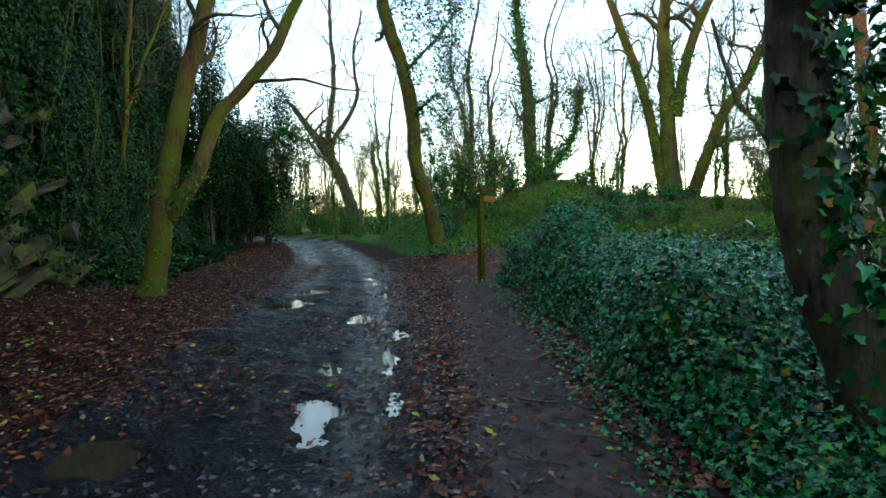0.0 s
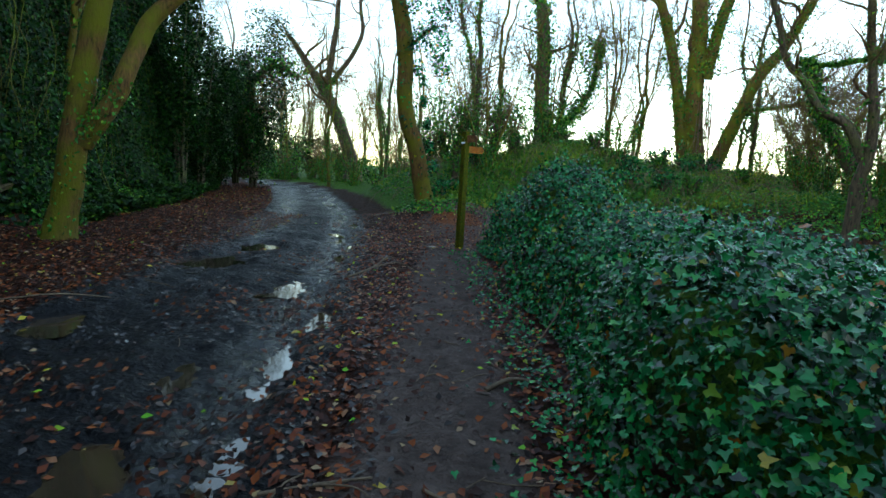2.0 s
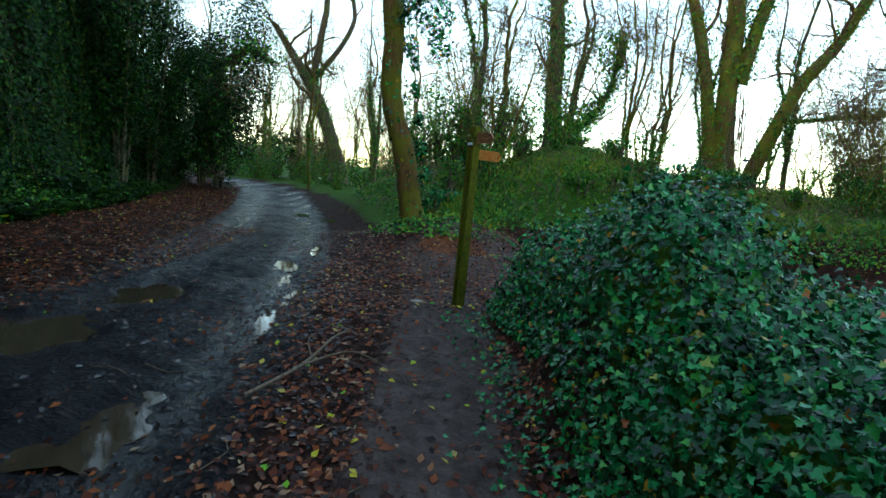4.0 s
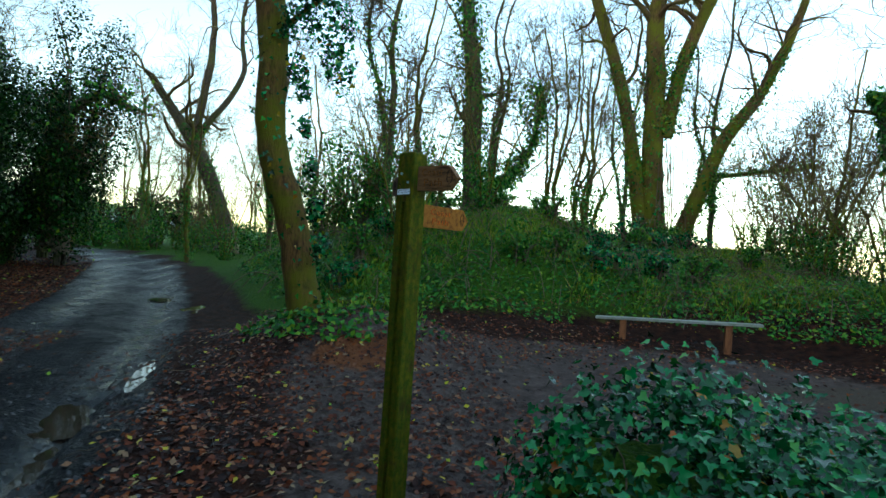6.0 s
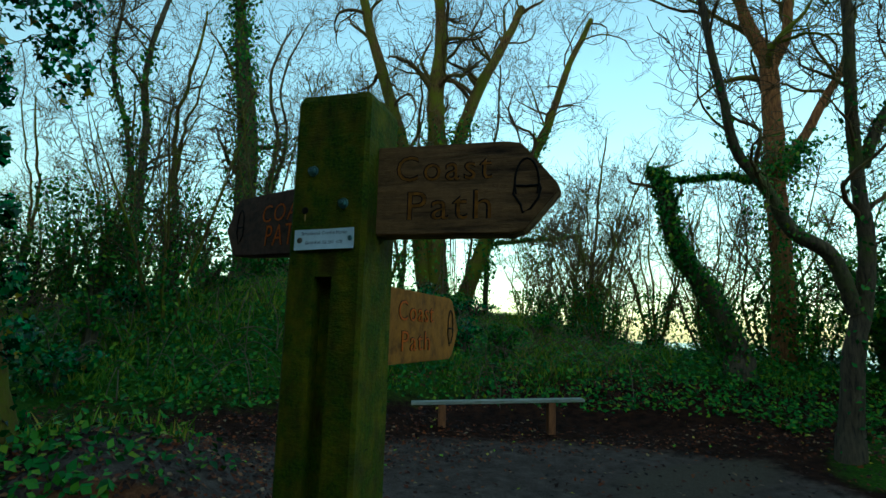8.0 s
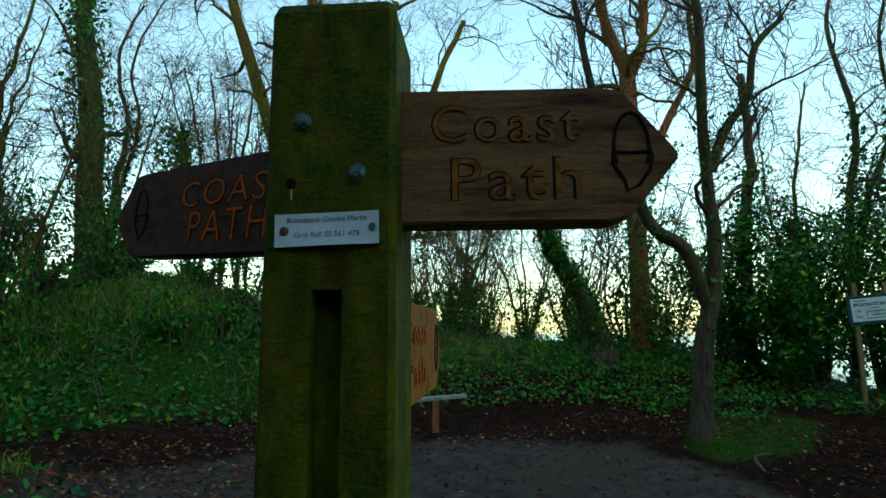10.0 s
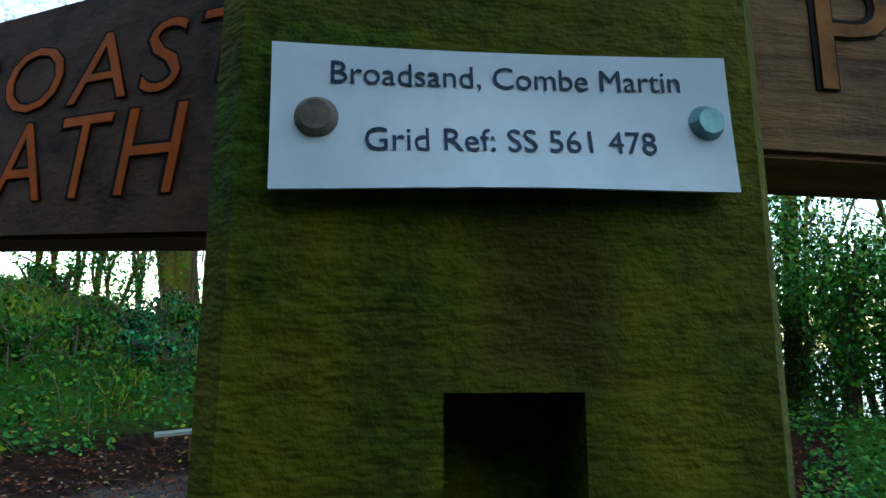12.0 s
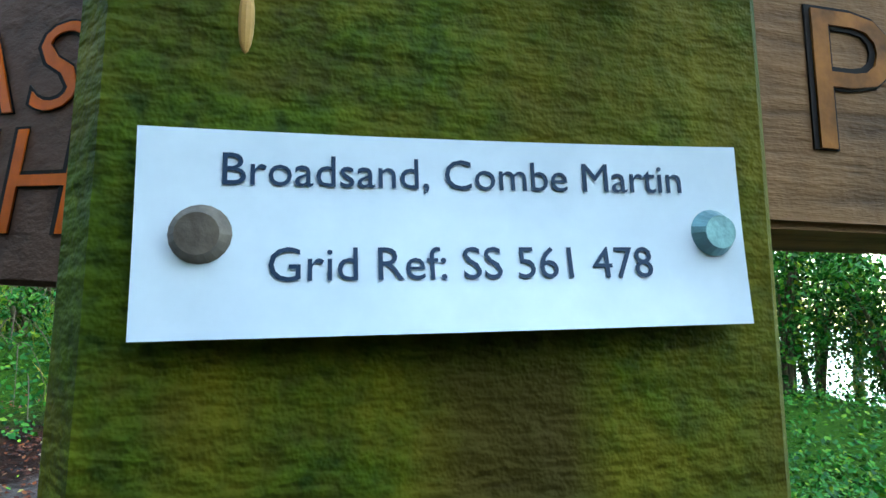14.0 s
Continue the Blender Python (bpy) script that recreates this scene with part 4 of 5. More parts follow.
def slope_cover():
    """Low ivy and grass on the slope beyond the ivy bank."""
    rng = np.random.RandomState(60)
    x, y = rng.uniform(4.0, 11.5, 60000), rng.uniform(-3, 11, 60000)
    keep = (x < np.interp(y, COAST_Y, COAST_X) + 1.5) & (rng.uniform(0, 1, len(x)) < 0.55 + 0.4 * wave(x, y, 1.1, 31)) & ((y < 9.0) | ((x > 7.5) & (y < 10.3)))
    x, y = x[keep], y[keep]
    scatter_leaves("slope_ivy", "ivy and low growth on the slope beyond the bank", "ivy", x, y, np.abs(rng.normal(0.03, 0.07, len(x))), rng.uniform(0.05, 0.11, len(x)), IVY_FAR, 60, SMALL, SMALL_T, 0.3, 0.8)


def grass():
    rng = np.random.RandomState(61)
    blade = np.array([(-0.03, 0.4, 0), (0.03, 0.4, 0), (0.012, 1.1, 0.06), (0, 1.5, 0.16)])
    x, y = rng.uniform(-5, 14, 110000), rng.uniform(15, 31, 110000)
    rise = land(x, y) - 0.016 * np.clip(y, -40, 15) - 0.65 * sstep(y, 14, 40)
    keep = (road_d(x, y) > 2.0) & (rise > 0.5) & (wave(x, y, 0.8, 23) + 0.5 * wave(x, y, 2.6, 27) > rng.uniform(-0.2, 0.7, len(x)))
    x, y = x[keep], y[keep]
    z = land(x, y)
    n = len(x)
    a = rng.uniform(0, 6.28, n)
    s = rng.uniform(0.06, 0.22, n) * (1 + 0.7 * np.clip(wave(x, y, 1.9, 28), 0, 1))
    side = np.stack([np.cos(a), np.sin(a), 0 * a], 1)
    up = np.stack([rng.normal(0, 0.35, n), rng.normal(0, 0.35, n), np.ones(n)], 1)
    fw = np.stack([-np.sin(a), np.cos(a), 0 * a], 1)
    base = np.stack([x, y, z - 0.04], 1)
    v = base[:, None] + s[:, None, None] * (blade[None, :, 0, None] * side[:, None] * 1.6 + (blade[None, :, 1, None] - 0.4) * up[:, None] + blade[None, :, 2, None] * fw[:, None] * 2)
    f = (np.array([(0, 1, 2), (0, 2, 3)])[None] + (np.arange(n) * 4)[:, None, None]).reshape(-1, 3)
    tagged(new("grass", mesh_from("grass", v.reshape(-1, 3), f, GRASS)), "long winter grass on the mound", "grass", kind="stuff")


def litter():
    rng = np.random.RandomState(63)
    x, y = rng.uniform(-8.5, 2.4, 140000), rng.uniform(-1.2, 17, 140000)
    rd = road_d(x, y)
    w = sstep(rd, 0.9, 1.7) * 0.9 + 0.10 + 0.25 * wave(x, y, 1.4, 24)
    w = w * (1 - 0.88 * sstep(np.abs(x - 0.38 - 0.02 * y), 0.62, 0.25)) * np.where(y > 10, 0.55, 1.0)
    w = np.where(x < -3.4, 0.8, w)
    keep = (rng.uniform(0, 1, len(x)) < w * np.where(y < 8, 1.0, 0.6)) & (hedge_mask(x, y) < 0.25) & (x > np.interp(y, BANK_Y, BANK_X) - 0.1)
    x, y = x[keep], y[keep]
    scatter_leaves("leaf_litter", "wet red-brown dead leaves strewn over the mud", "leaf litter", x, y, rng.uniform(0.002, 0.018, len(x)), rng.uniform(0.03, 0.085, len(x)), LITTER, 64, SMALL, SMALL_T, 0.0, 0.28)
    y = rng.uniform(16, 32, 16000)
    x = rng.uniform(np.interp(y, BANK_Y, BANK_X), np.interp(y, ROAD_Y, ROAD_X) - 1.4)
    scatter_leaves("lane_litter", "dead leaves between the lane and the bank", "leaf litter", x, y, rng.uniform(0.003, 0.02, len(x)), rng.uniform(0.05, 0.11, len(x)), LITTER, 70, SMALL, SMALL_T, 0.0, 0.3)
    x, y = rng.uniform(-1.2, 11, 26000), rng.uniform(9.8, 19.5, 26000)
    keep = rng.uniform(0, 1, len(x)) < 0.15 + 0.8 * sstep(np.hypot((x - 5.5) / 4.2, (y - 13.0) / 3.0), 0.75, 1.25)
    x, y = x[keep], y[keep]
    scatter_leaves("clearing_litter", "dead leaves round the edges of the clearing", "leaf litter", x, y, rng.uniform(0.003, 0.02, len(x)), rng.uniform(0.04, 0.09, len(x)), LITTER, 65, SMALL, SMALL_T, 0.0, 0.3)

    x, y = rng.uniform(-5.5, 2.0, 26000), rng.uniform(-1.2, 15, 26000)
    keep = (road_d(x, y) < 1.9) & (rng.uniform(0, 1, len(x)) < 0.35 + 0.5 * wave(x, y, 2.1, 26) + 0.25 * sstep(road_d(x, y), 0.3, 1.3))
    for px, py, rx, ry, turn in PUDDLES:
        keep &= np.hypot((x - px) / rx, (y - py) / ry) > 0.95
    x, y = x[keep], y[keep]
    scatter_leaves("trodden_leaves", "dark sodden leaves trodden into the muddy lane", "leaf litter", x, y, rng.uniform(0.001, 0.012, len(x)), rng.uniform(0.025, 0.065, len(x)), SODDEN, 67, SMALL, SMALL_T, 0.0, 0.3)


def sticks():
    rng = np.random.RandomState(66)
    tubes = []
    for i in range(420):
        x, y = rng.uniform(-6.5, 2.0), rng.uniform(-0.8, 16)
        if abs(x - np.interp(y, ROAD_Y, ROAD_X)) < 1.2 and rng.uniform() < 0.75:
            continue
        a, ln = rng.uniform(0, 6.28), rng.uniform(0.08, 0.5)
        t = np.linspace(0, 1, 5)
        bend = rng.normal(0, 0.12) * ln
        px = x + math.cos(a) * ln * t - math.sin(a) * bend * np.sin(t * 3)
        py = y + math.sin(a) * ln * t + math.cos(a) * bend * np.sin(t * 3)
        tubes.append((np.stack([px, py, land(px, py) + 0.008], 1), np.full(5, rng.uniform(0.002, 0.007)) * (1 - 0.5 * t), 4))
    tagged(new("fallen_twigs", tubes_mesh("fallen_twigs", tubes, STICK)), "small fallen twigs lying on the ground", "twigs", kind="stuff")


SODDEN = leaf_material("sodden_leaf", [(0.0, (0.008, 0.008, 0.009)), (0.6, (0.028, 0.022, 0.020)), (0.9, (0.06, 0.04, 0.03)), (1.0, (0.12, 0.07, 0.04))], 0.28, 0.5)
STICK = plain_material("dead_stick", (0.20, 0.14, 0.09), 0.7, 0, 0.6, 30)


def big_stick(label, ctrl, forks=(), seed=1):
    rng = np.random.RandomState(seed)
    foot = np.array((ctrl[0][0], ctrl[0][1], land_at(ctrl[0][0], ctrl[0][1])))
    root = thing("fallen_branch", label, "branch", tuple(foot), "fallen branches")
    tubes = []
    for c in (ctrl, *forks):
        q = smooth_path([(x, y, land_at(x, y) + lift + r, r) for x, y, lift, r in c], 14)
        tubes.append((q[:, :3] - foot, q[:, 3], 7))
    part_mesh("stick", tubes_mesh("stick", tubes, STICK), root)


def fallen_branches():
    big_stick("pale forked branch lying across the muddy path", [(-0.75, 7.2, 0.02, 0.016), (-0.5, 7.7, 0.05, 0.014), (-0.36, 8.3, 0.12, 0.011), (-0.3, 8.75, 0.05, 0.006)],
              [[(-0.5, 7.7, 0.05, 0.010), (-0.2, 8.0, 0.09, 0.008), (0.05, 8.1, 0.02, 0.005)], [(-0.45, 7.9, 0.06, 0.009), (-0.6, 8.4, 0.05, 0.006), (-0.62, 8.8, 0.02, 0.004)]], 3)
    big_stick("short dead stick lying beside the ivy", [(0.72, 3.66, 0.0, 0.016), (0.9, 3.8, 0.02, 0.018), (1.12, 3.88, 0.01, 0.014)], (), 4)
    big_stick("thin pale stem leaning out of the ivy", [(1.15, 4.6, 0.0, 0.006), (1.3, 4.75, 0.12, 0.007), (1.45, 4.95, 0.22, 0.006), (1.62, 5.2, 0.2, 0.005)], (), 5)
    big_stick("curved dead stick on the path", [(-0.35, 2.35, 0.0, 0.010), (-0.1, 2.42, 0.02, 0.009), (0.12, 2.5, 0.01, 0.006)], [[(-0.1, 2.42, 0.02, 0.007), (0.06, 2.36, 0.02, 0.004), (0.15, 2.3, 0.01, 0.003)]], 6)
    big_stick("curved dead stick with a side shoot", [(0.35, 2.4, 0.0, 0.009), (0.52, 2.28, 0.02, 0.010), (0.72, 2.42, 0.01, 0.008)], (), 7)
    big_stick("twig lying at the edge of the lane", [(-3.6, 5.2, 0.0, 0.008), (-3.2, 5.4, 0.03, 0.009), (-2.9, 5.75, 0.01, 0.005)], (), 8)
    big_stick("crooked branch lying in the clearing", [(8.6, 12.0, 0.0, 0.02), (8.9, 12.2, 0.06, 0.02), (9.3, 12.1, 0.02, 0.012)], (), 9)


def puddle(label, x, y, rx, ry, turn, seed):
    rng = np.random.RandomState(seed)
    n = 40
    a = np.arange(n) * 2 * math.pi / n
    r = 1 + 0.12 * np.sin(2 * a + rng.uniform(0, 6)) + 0.10 * np.sin(3 * a + rng.uniform(0, 6)) + 0.07 * np.sin(5 * a + rng.uniform(0, 6)) + 0.04 * np.sin(9 * a + rng.uniform(0, 6))
    u, v = 1.25 * rx * r * np.cos(a), 1.25 * ry * r * np.sin(a)
    px, py = u * math.cos(turn) - v * math.sin(turn), u * math.sin(turn) + v * math.cos(turn)
    z = float(np.percentile(land(x + px, y + py), 25)) - 0.012
    bm = bmesh.new()
    bm.faces.new([bm.verts.new((p, q, 0)) for p, q in zip(px, py)])
    me = bpy.data.meshes.new("puddle")
    bm.to_mesh(me)
    bm.free()
    me.materials.append(WATER)
    ob = new("puddle", me)
    ob.location = (x, y, z)
    tagged(ob, label, "puddle", "puddles on the lane", "structure")


def puddle_material():
    m, nt, b = material("puddle_water", 0.04, 0, 0.6)
    n = noise_tex(nt, coords(nt), 5, 4)
    nt.links.new(ramp(nt, n, [(0.35, (0.030, 0.020, 0.012)), (0.65, (0.055, 0.036, 0.022))]), b.inputs["Base Color"])
    bump(nt, b, noise_tex(nt, coords(nt), 7, 2), 0.05, 0.01)
    return m


WATER = puddle_material()


def puddles():
    muddy, clear = "brown muddy puddle in the wheel rut", "shallow puddle reflecting the sky"
    for i, (x, y, rx, ry, turn) in enumerate(PUDDLES):
        puddle(muddy if rx > 0.23 and x < -1.2 and i != 1 else clear, x, y, rx, ry, turn, 70 + i)


ivy_bank()
far_ivy()
bank_ivy()
bank_strands()
bank_curtain()
bank_foot()
slope_cover()
grass()
litter()
sticks()
fallen_branches()
puddles()


def path_stone():
    """A flat pale stone half sunk in the path."""
    rng = np.random.RandomState(95)
    x, y = 0.27, 10.2
    bm = bmesh.new()
    bmesh.ops.create_icosphere(bm, subdivisions=3, radius=1.0)
    for v in bm.verts:
        k = 1 + 0.12 * float(wave(v.co.x * 2, v.co.y * 2 + v.co.z, 1.6, 96))
        v.co = Vector((v.co.x * 0.095 * k, v.co.y * 0.06 * k, v.co.z * 0.022 * k))
    me = bpy.data.meshes.new("stone")
    bm.to_mesh(me)
    bm.free()
    me.materials.append(plain_material("pale_stone", (0.34, 0.31, 0.26), 0.7, 0, 0.4, 60))
    ob = new("stone", me)
    ob.location = (x, y, land_at(x, y) + 0.006)
    ob.rotation_euler = (0, 0, 0.3)
    tagged(ob, "flat pale stone half sunk in the muddy path", "stone")


path_stone()


# ---- the signpost ----
POST_AT = (0.7265, 10.0165)
PLAQUE_Z = 2.089
STAIN_SHADE_Z = PLAQUE_Z - land_at(*POST_AT) - 0.03


def post_material():
    m, nt, b = material("mossy_post_wood", 0.85)
    co = coords(nt)
    grain = noise_tex(nt, coords(nt, (1, 1, 0.22)), 42, 6, 0.65)
    blot, moss, speck = noise_tex(nt, co, 11, 5, 0.65), noise_tex(nt, co, 34, 6, 0.7), noise_tex(nt, co, 260, 3)
    crack = noise_tex(nt, coords(nt, (0.55, 0.55, 1.7)), 48, 4, 0.75)
    col = ramp(nt, grain, [(0.3, (0.030, 0.024, 0.002)), (0.5, (0.105, 0.090, 0.002)), (0.75, (0.185, 0.155, 0.003))])
    col = mix(nt, ramp(nt, moss, [(0.38, (0, 0, 0)), (0.60, (0.9, 0.9, 0.9))]), col, ramp(nt, speck, [(0.35, (0.010, 0.032, 0.0006)), (0.65, (0.062, 0.105, 0.0008))]))
    col = mix(nt, ramp(nt, blot, [(0.54, (0, 0, 0)), (0.70, (0.8, 0.8, 0.8))]), col, (0.045, 0.026, 0.006))
    col = mix(nt, ramp(nt, crack, [(0.24, (1, 1, 1)), (0.33, (0, 0, 0))]), col, (0.012, 0.014, 0.003))
    tc, sep = nt.nodes.new("ShaderNodeTexCoord"), nt.nodes.new("ShaderNodeSeparateXYZ")
    nt.links.new(tc.outputs["Object"], sep.inputs[0])
    # brown stain below the plaque, which also carries the plaque's painted shade
    down = maths(nt, "DIVIDE", maths(nt, "ABSOLUTE", maths(nt, "SUBTRACT", sep.outputs["Z"], STAIN_SHADE_Z)), 0.034)
    side = maths(nt, "DIVIDE", maths(nt, "ABSOLUTE", maths(nt, "SUBTRACT", sep.outputs["X"], 0.006)), 0.026)
    stain_shade = maths(nt, "ADD", maths(nt, "MAXIMUM", down, side), maths(nt, "MULTIPLY", blot, 0.9))
    col = mix(nt, ramp(nt, stain_shade, [(0.7, (0.8, 0.8, 0.8)), (1.5, (0, 0, 0))]), col, (0.05, 0.034, 0.004))
    nt.links.new(col, b.inputs["Base Color"])
    h = maths(nt, "ADD", maths(nt, "MULTIPLY", moss, 0.7), maths(nt, "ADD", maths(nt, "MULTIPLY", crack, 0.8), maths(nt, "MULTIPLY", speck, 0.25)))
    bump(nt, b, h, 0.8, 0.004)
    return m


FACE = radians(50)
POST_TOP = 2.295
POST = post_material()
BOARD = wood_material("dark_sign_oak", (0.11, 0.055, 0.036), (0.03, 0.017, 0.013), None, 0.6, (0.12, 1, 1), 55, 0.7, 0.7)
BOARD_PALE = wood_material("weathered_sign_oak", (0.22, 0.11, 0.045), (0.022, 0.012, 0.008), None, 0.6, (0.12, 1, 1), 70, 0.75, 1.0)
BOARD_NEW = wood_material("orange_sign_wood", (0.40, 0.145, 0.022), (0.13, 0.045, 0.010), None, 0.6, (0.12, 1, 1), 40, 0.7, 0.5)
GROOVE = plain_material("orange_groove_paint", (0.80, 0.14, 0.002), 0.6, 0, 0.4, 60)
GROOVE_DULL = plain_material("worn_groove_paint", (0.38, 0.135, 0.018), 0.7, 0, 0.7, 90)
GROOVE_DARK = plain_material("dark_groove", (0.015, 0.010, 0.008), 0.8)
INK = plain_material("dark_ink", (0.02, 0.045, 0.09), 0.5, 0, 0.1)
STEEL = plain_material("dull_galvanised_steel", (0.24, 0.42, 0.44), 0.4, 0.8, 0.4, 200)
RESIN = plain_material("dried_resin", (0.62, 0.34, 0.10), 0.4, 0, 0.3, 200)
RUST = plain_material("rusty_screw", (0.24, 0.19, 0.15), 0.5, 0.5, 0.5, 300)


def plaque_material():
    m, nt, b = material("white_enamel_plaque", 0.18)
    co = coords(nt)
    n = noise_tex(nt, co, 90, 4)
    white = ramp(nt, n, [(0.3, (0.66, 0.74, 0.80)), (0.7, (0.76, 0.84, 0.90))])
    tc, sep = nt.nodes.new("ShaderNodeTexCoord"), nt.nodes.new("ShaderNodeSeparateXYZ")
    nt.links.new(tc.outputs["Generated"], sep.inputs[0])
    ex = maths(nt, "MULTIPLY", maths(nt, "ABSOLUTE", maths(nt, "SUBTRACT", sep.outputs["X"], 0.522)), 2.0)
    ez = maths(nt, "ADD", maths(nt, "MULTIPLY", maths(nt, "ABSOLUTE", maths(nt, "SUBTRACT", sep.outputs["Z"], 0.5)), 1.75), 0.02)
    rim = maths(nt, "ADD", maths(nt, "ADD", maths(nt, "MAXIMUM", ex, ez), maths(nt, "MULTIPLY", maths(nt, "MULTIPLY", ex, ez), 0.10)), maths(nt, "MULTIPLY", maths(nt, "SUBTRACT", noise_tex(nt, co, 170, 5), 0.5), 0.36))
    white = mix(nt, ramp(nt, rim, [(1.006, (0, 0, 0)), (1.04, (1, 1, 1))]), white, ramp(nt, noise_tex(nt, co, 220, 4), [(0.4, (0.20, 0.22, 0.03)), (0.6, (0.45, 0.34, 0.24))]))
    nt.links.new(white, b.inputs["Base Color"])
    bump(nt, b, noise_tex(nt, co, 60, 2), 0.12, 0.0015)
    return m


PLAQUE = plaque_material()
BODY = bpy.data.curves.new("lettering", "FONT")


def text_mesh(text, size, extrude=0.0004, fat=0.0, shear=0.0, spacing=1.0):
    """Flat letters, centred on the origin, facing up z."""
    BODY.body, BODY.size, BODY.extrude, BODY.offset, BODY.shear = text, size, extrude, fat, shear
    BODY.align_x, BODY.align_y, BODY.space_character, BODY.resolution_u = "CENTER", "CENTER", spacing, 3
    ob = new("lettering", BODY)
    bpy.context.view_layer.update()
    me = bpy.data.meshes.new_from_object(ob.evaluated_get(bpy.context.evaluated_depsgraph_get()))
    bpy.data.objects.remove(ob)
    me.materials.clear()
    return me


def lettering(name, text, size, m, mat, parent, label="", **kw):
    me = text_mesh(text, size, **kw)
    me.transform(m)
    me.materials.append(mat)
    return part_mesh(name, me, parent, label)


UPRIGHT = Matrix(((1, 0, 0, 0), (0, 0, -1, 0), (0, 1, 0, 0), (0, 0, 0, 1)))   # letters stand up and face -y


def finger_board(root, name, label, mat, origin, turn, length, height, thick, words, flip, tip=0.045, mark=0.05, shear=0.0, roll=0.0, paint=None):
    """A pointed board that starts at origin (post frame) and points along +x (or -x), face to -y."""
    s = -1 if flip else 1
    base = Matrix.Translation(origin) @ Matrix.Rotation(turn, 4, "Z") @ Matrix.Rotation(roll, 4, "Y")
    bm = bmesh.new()
    h, L = height / 2, length
    cut = tip * 0.55
    outline = [(0, -h), (s * (L - tip), -h), (s * (L - tip * 0.72), -h * 0.92), (s * L, -h * 0.06), (s * (L - 0.003), h * 0.05), (s * (L - tip * 0.8), h * 0.95), (s * (L - tip * 1.1), h), (0, h)]
    vs = [bm.verts.new((x, -thick / 2, z)) for x, z in outline]
    f = bm.faces.new(vs if not flip else vs[::-1])
    r = bmesh.ops.extrude_face_region(bm, geom=[f])
    bmesh.ops.translate(bm, vec=(0, thick, 0), verts=[g for g in r["geom"] if isinstance(g, bmesh.types.BMVert)])
    bmesh.ops.recalc_face_normals(bm, faces=bm.faces)
    bmesh.ops.bevel(bm, geom=[e for e in bm.edges], offset=0.0018, segments=2, affect="EDGES")
    bmesh.ops.transform(bm, matrix=base, verts=bm.verts)
    board = part(name, bm, mat, root, label)
    y = -thick / 2 - 0.0002
    for word, x, z, wide, tall in words:
        # flat letters: a wider dark copy behind paints the shade of the carving
        for fat, dx, dy, mt, ttl in ((0.0007, 0.0, 0.0, GROOVE_DARK, "groove_shade"), (-0.0004, 0.0009, -0.0005, paint or GROOVE, "carved_letters")):
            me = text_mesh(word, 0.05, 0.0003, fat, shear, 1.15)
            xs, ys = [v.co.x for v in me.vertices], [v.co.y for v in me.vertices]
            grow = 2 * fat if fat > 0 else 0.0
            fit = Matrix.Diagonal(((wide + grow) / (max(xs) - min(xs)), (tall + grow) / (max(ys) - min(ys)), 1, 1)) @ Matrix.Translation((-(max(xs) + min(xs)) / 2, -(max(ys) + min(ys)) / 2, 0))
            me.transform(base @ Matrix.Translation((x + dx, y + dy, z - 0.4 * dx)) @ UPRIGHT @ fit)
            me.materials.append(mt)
            part_mesh(ttl, me, board, "" if ttl == "groove_shade" else "letters carved and painted orange")
    # acorn mark: an outlined oval nut over a cup
    ax = s * (L - mark)
    a = np.linspace(-0.5, math.pi + 0.5, 15)
    k = height / 0.10
    cap = [(ax + 0.0125 * k * math.cos(t), y, 0.004 * k + 0.026 * k * math.sin(t)) for t in a]
    cup = [(ax - 0.0125 * k, y, 0.003 * k), (ax - 0.014 * k, y, -0.008 * k), (ax - 0.006 * k, y, -0.02 * k), (ax - 0.004 * k, y, -0.028 * k), (ax + 0.004 * k, y, -0.024 * k), (ax + 0.012 * k, y, -0.013 * k), (ax + 0.0145 * k, y, -0.003 * k), (ax + 0.0125 * k, y, 0.003 * k)]
    bar = [(ax - 0.0125 * k, y, 0.001), (ax, y, 0.0), (ax + 0.0125 * k, y, 0.001)]
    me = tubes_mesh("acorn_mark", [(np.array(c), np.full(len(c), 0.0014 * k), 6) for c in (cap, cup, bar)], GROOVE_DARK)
    me.transform(base)
    part_mesh("acorn_mark", me, board, "black carved acorn outline")
    return board


def disc(bm, r, depth, m, n=20, dome=0.0):
    c = bmesh.ops.create_cone(bm, cap_ends=True, segments=n, radius1=r, radius2=r * (1 - dome), depth=depth)["verts"]
    bmesh.ops.transform(bm, matrix=m, verts=c)


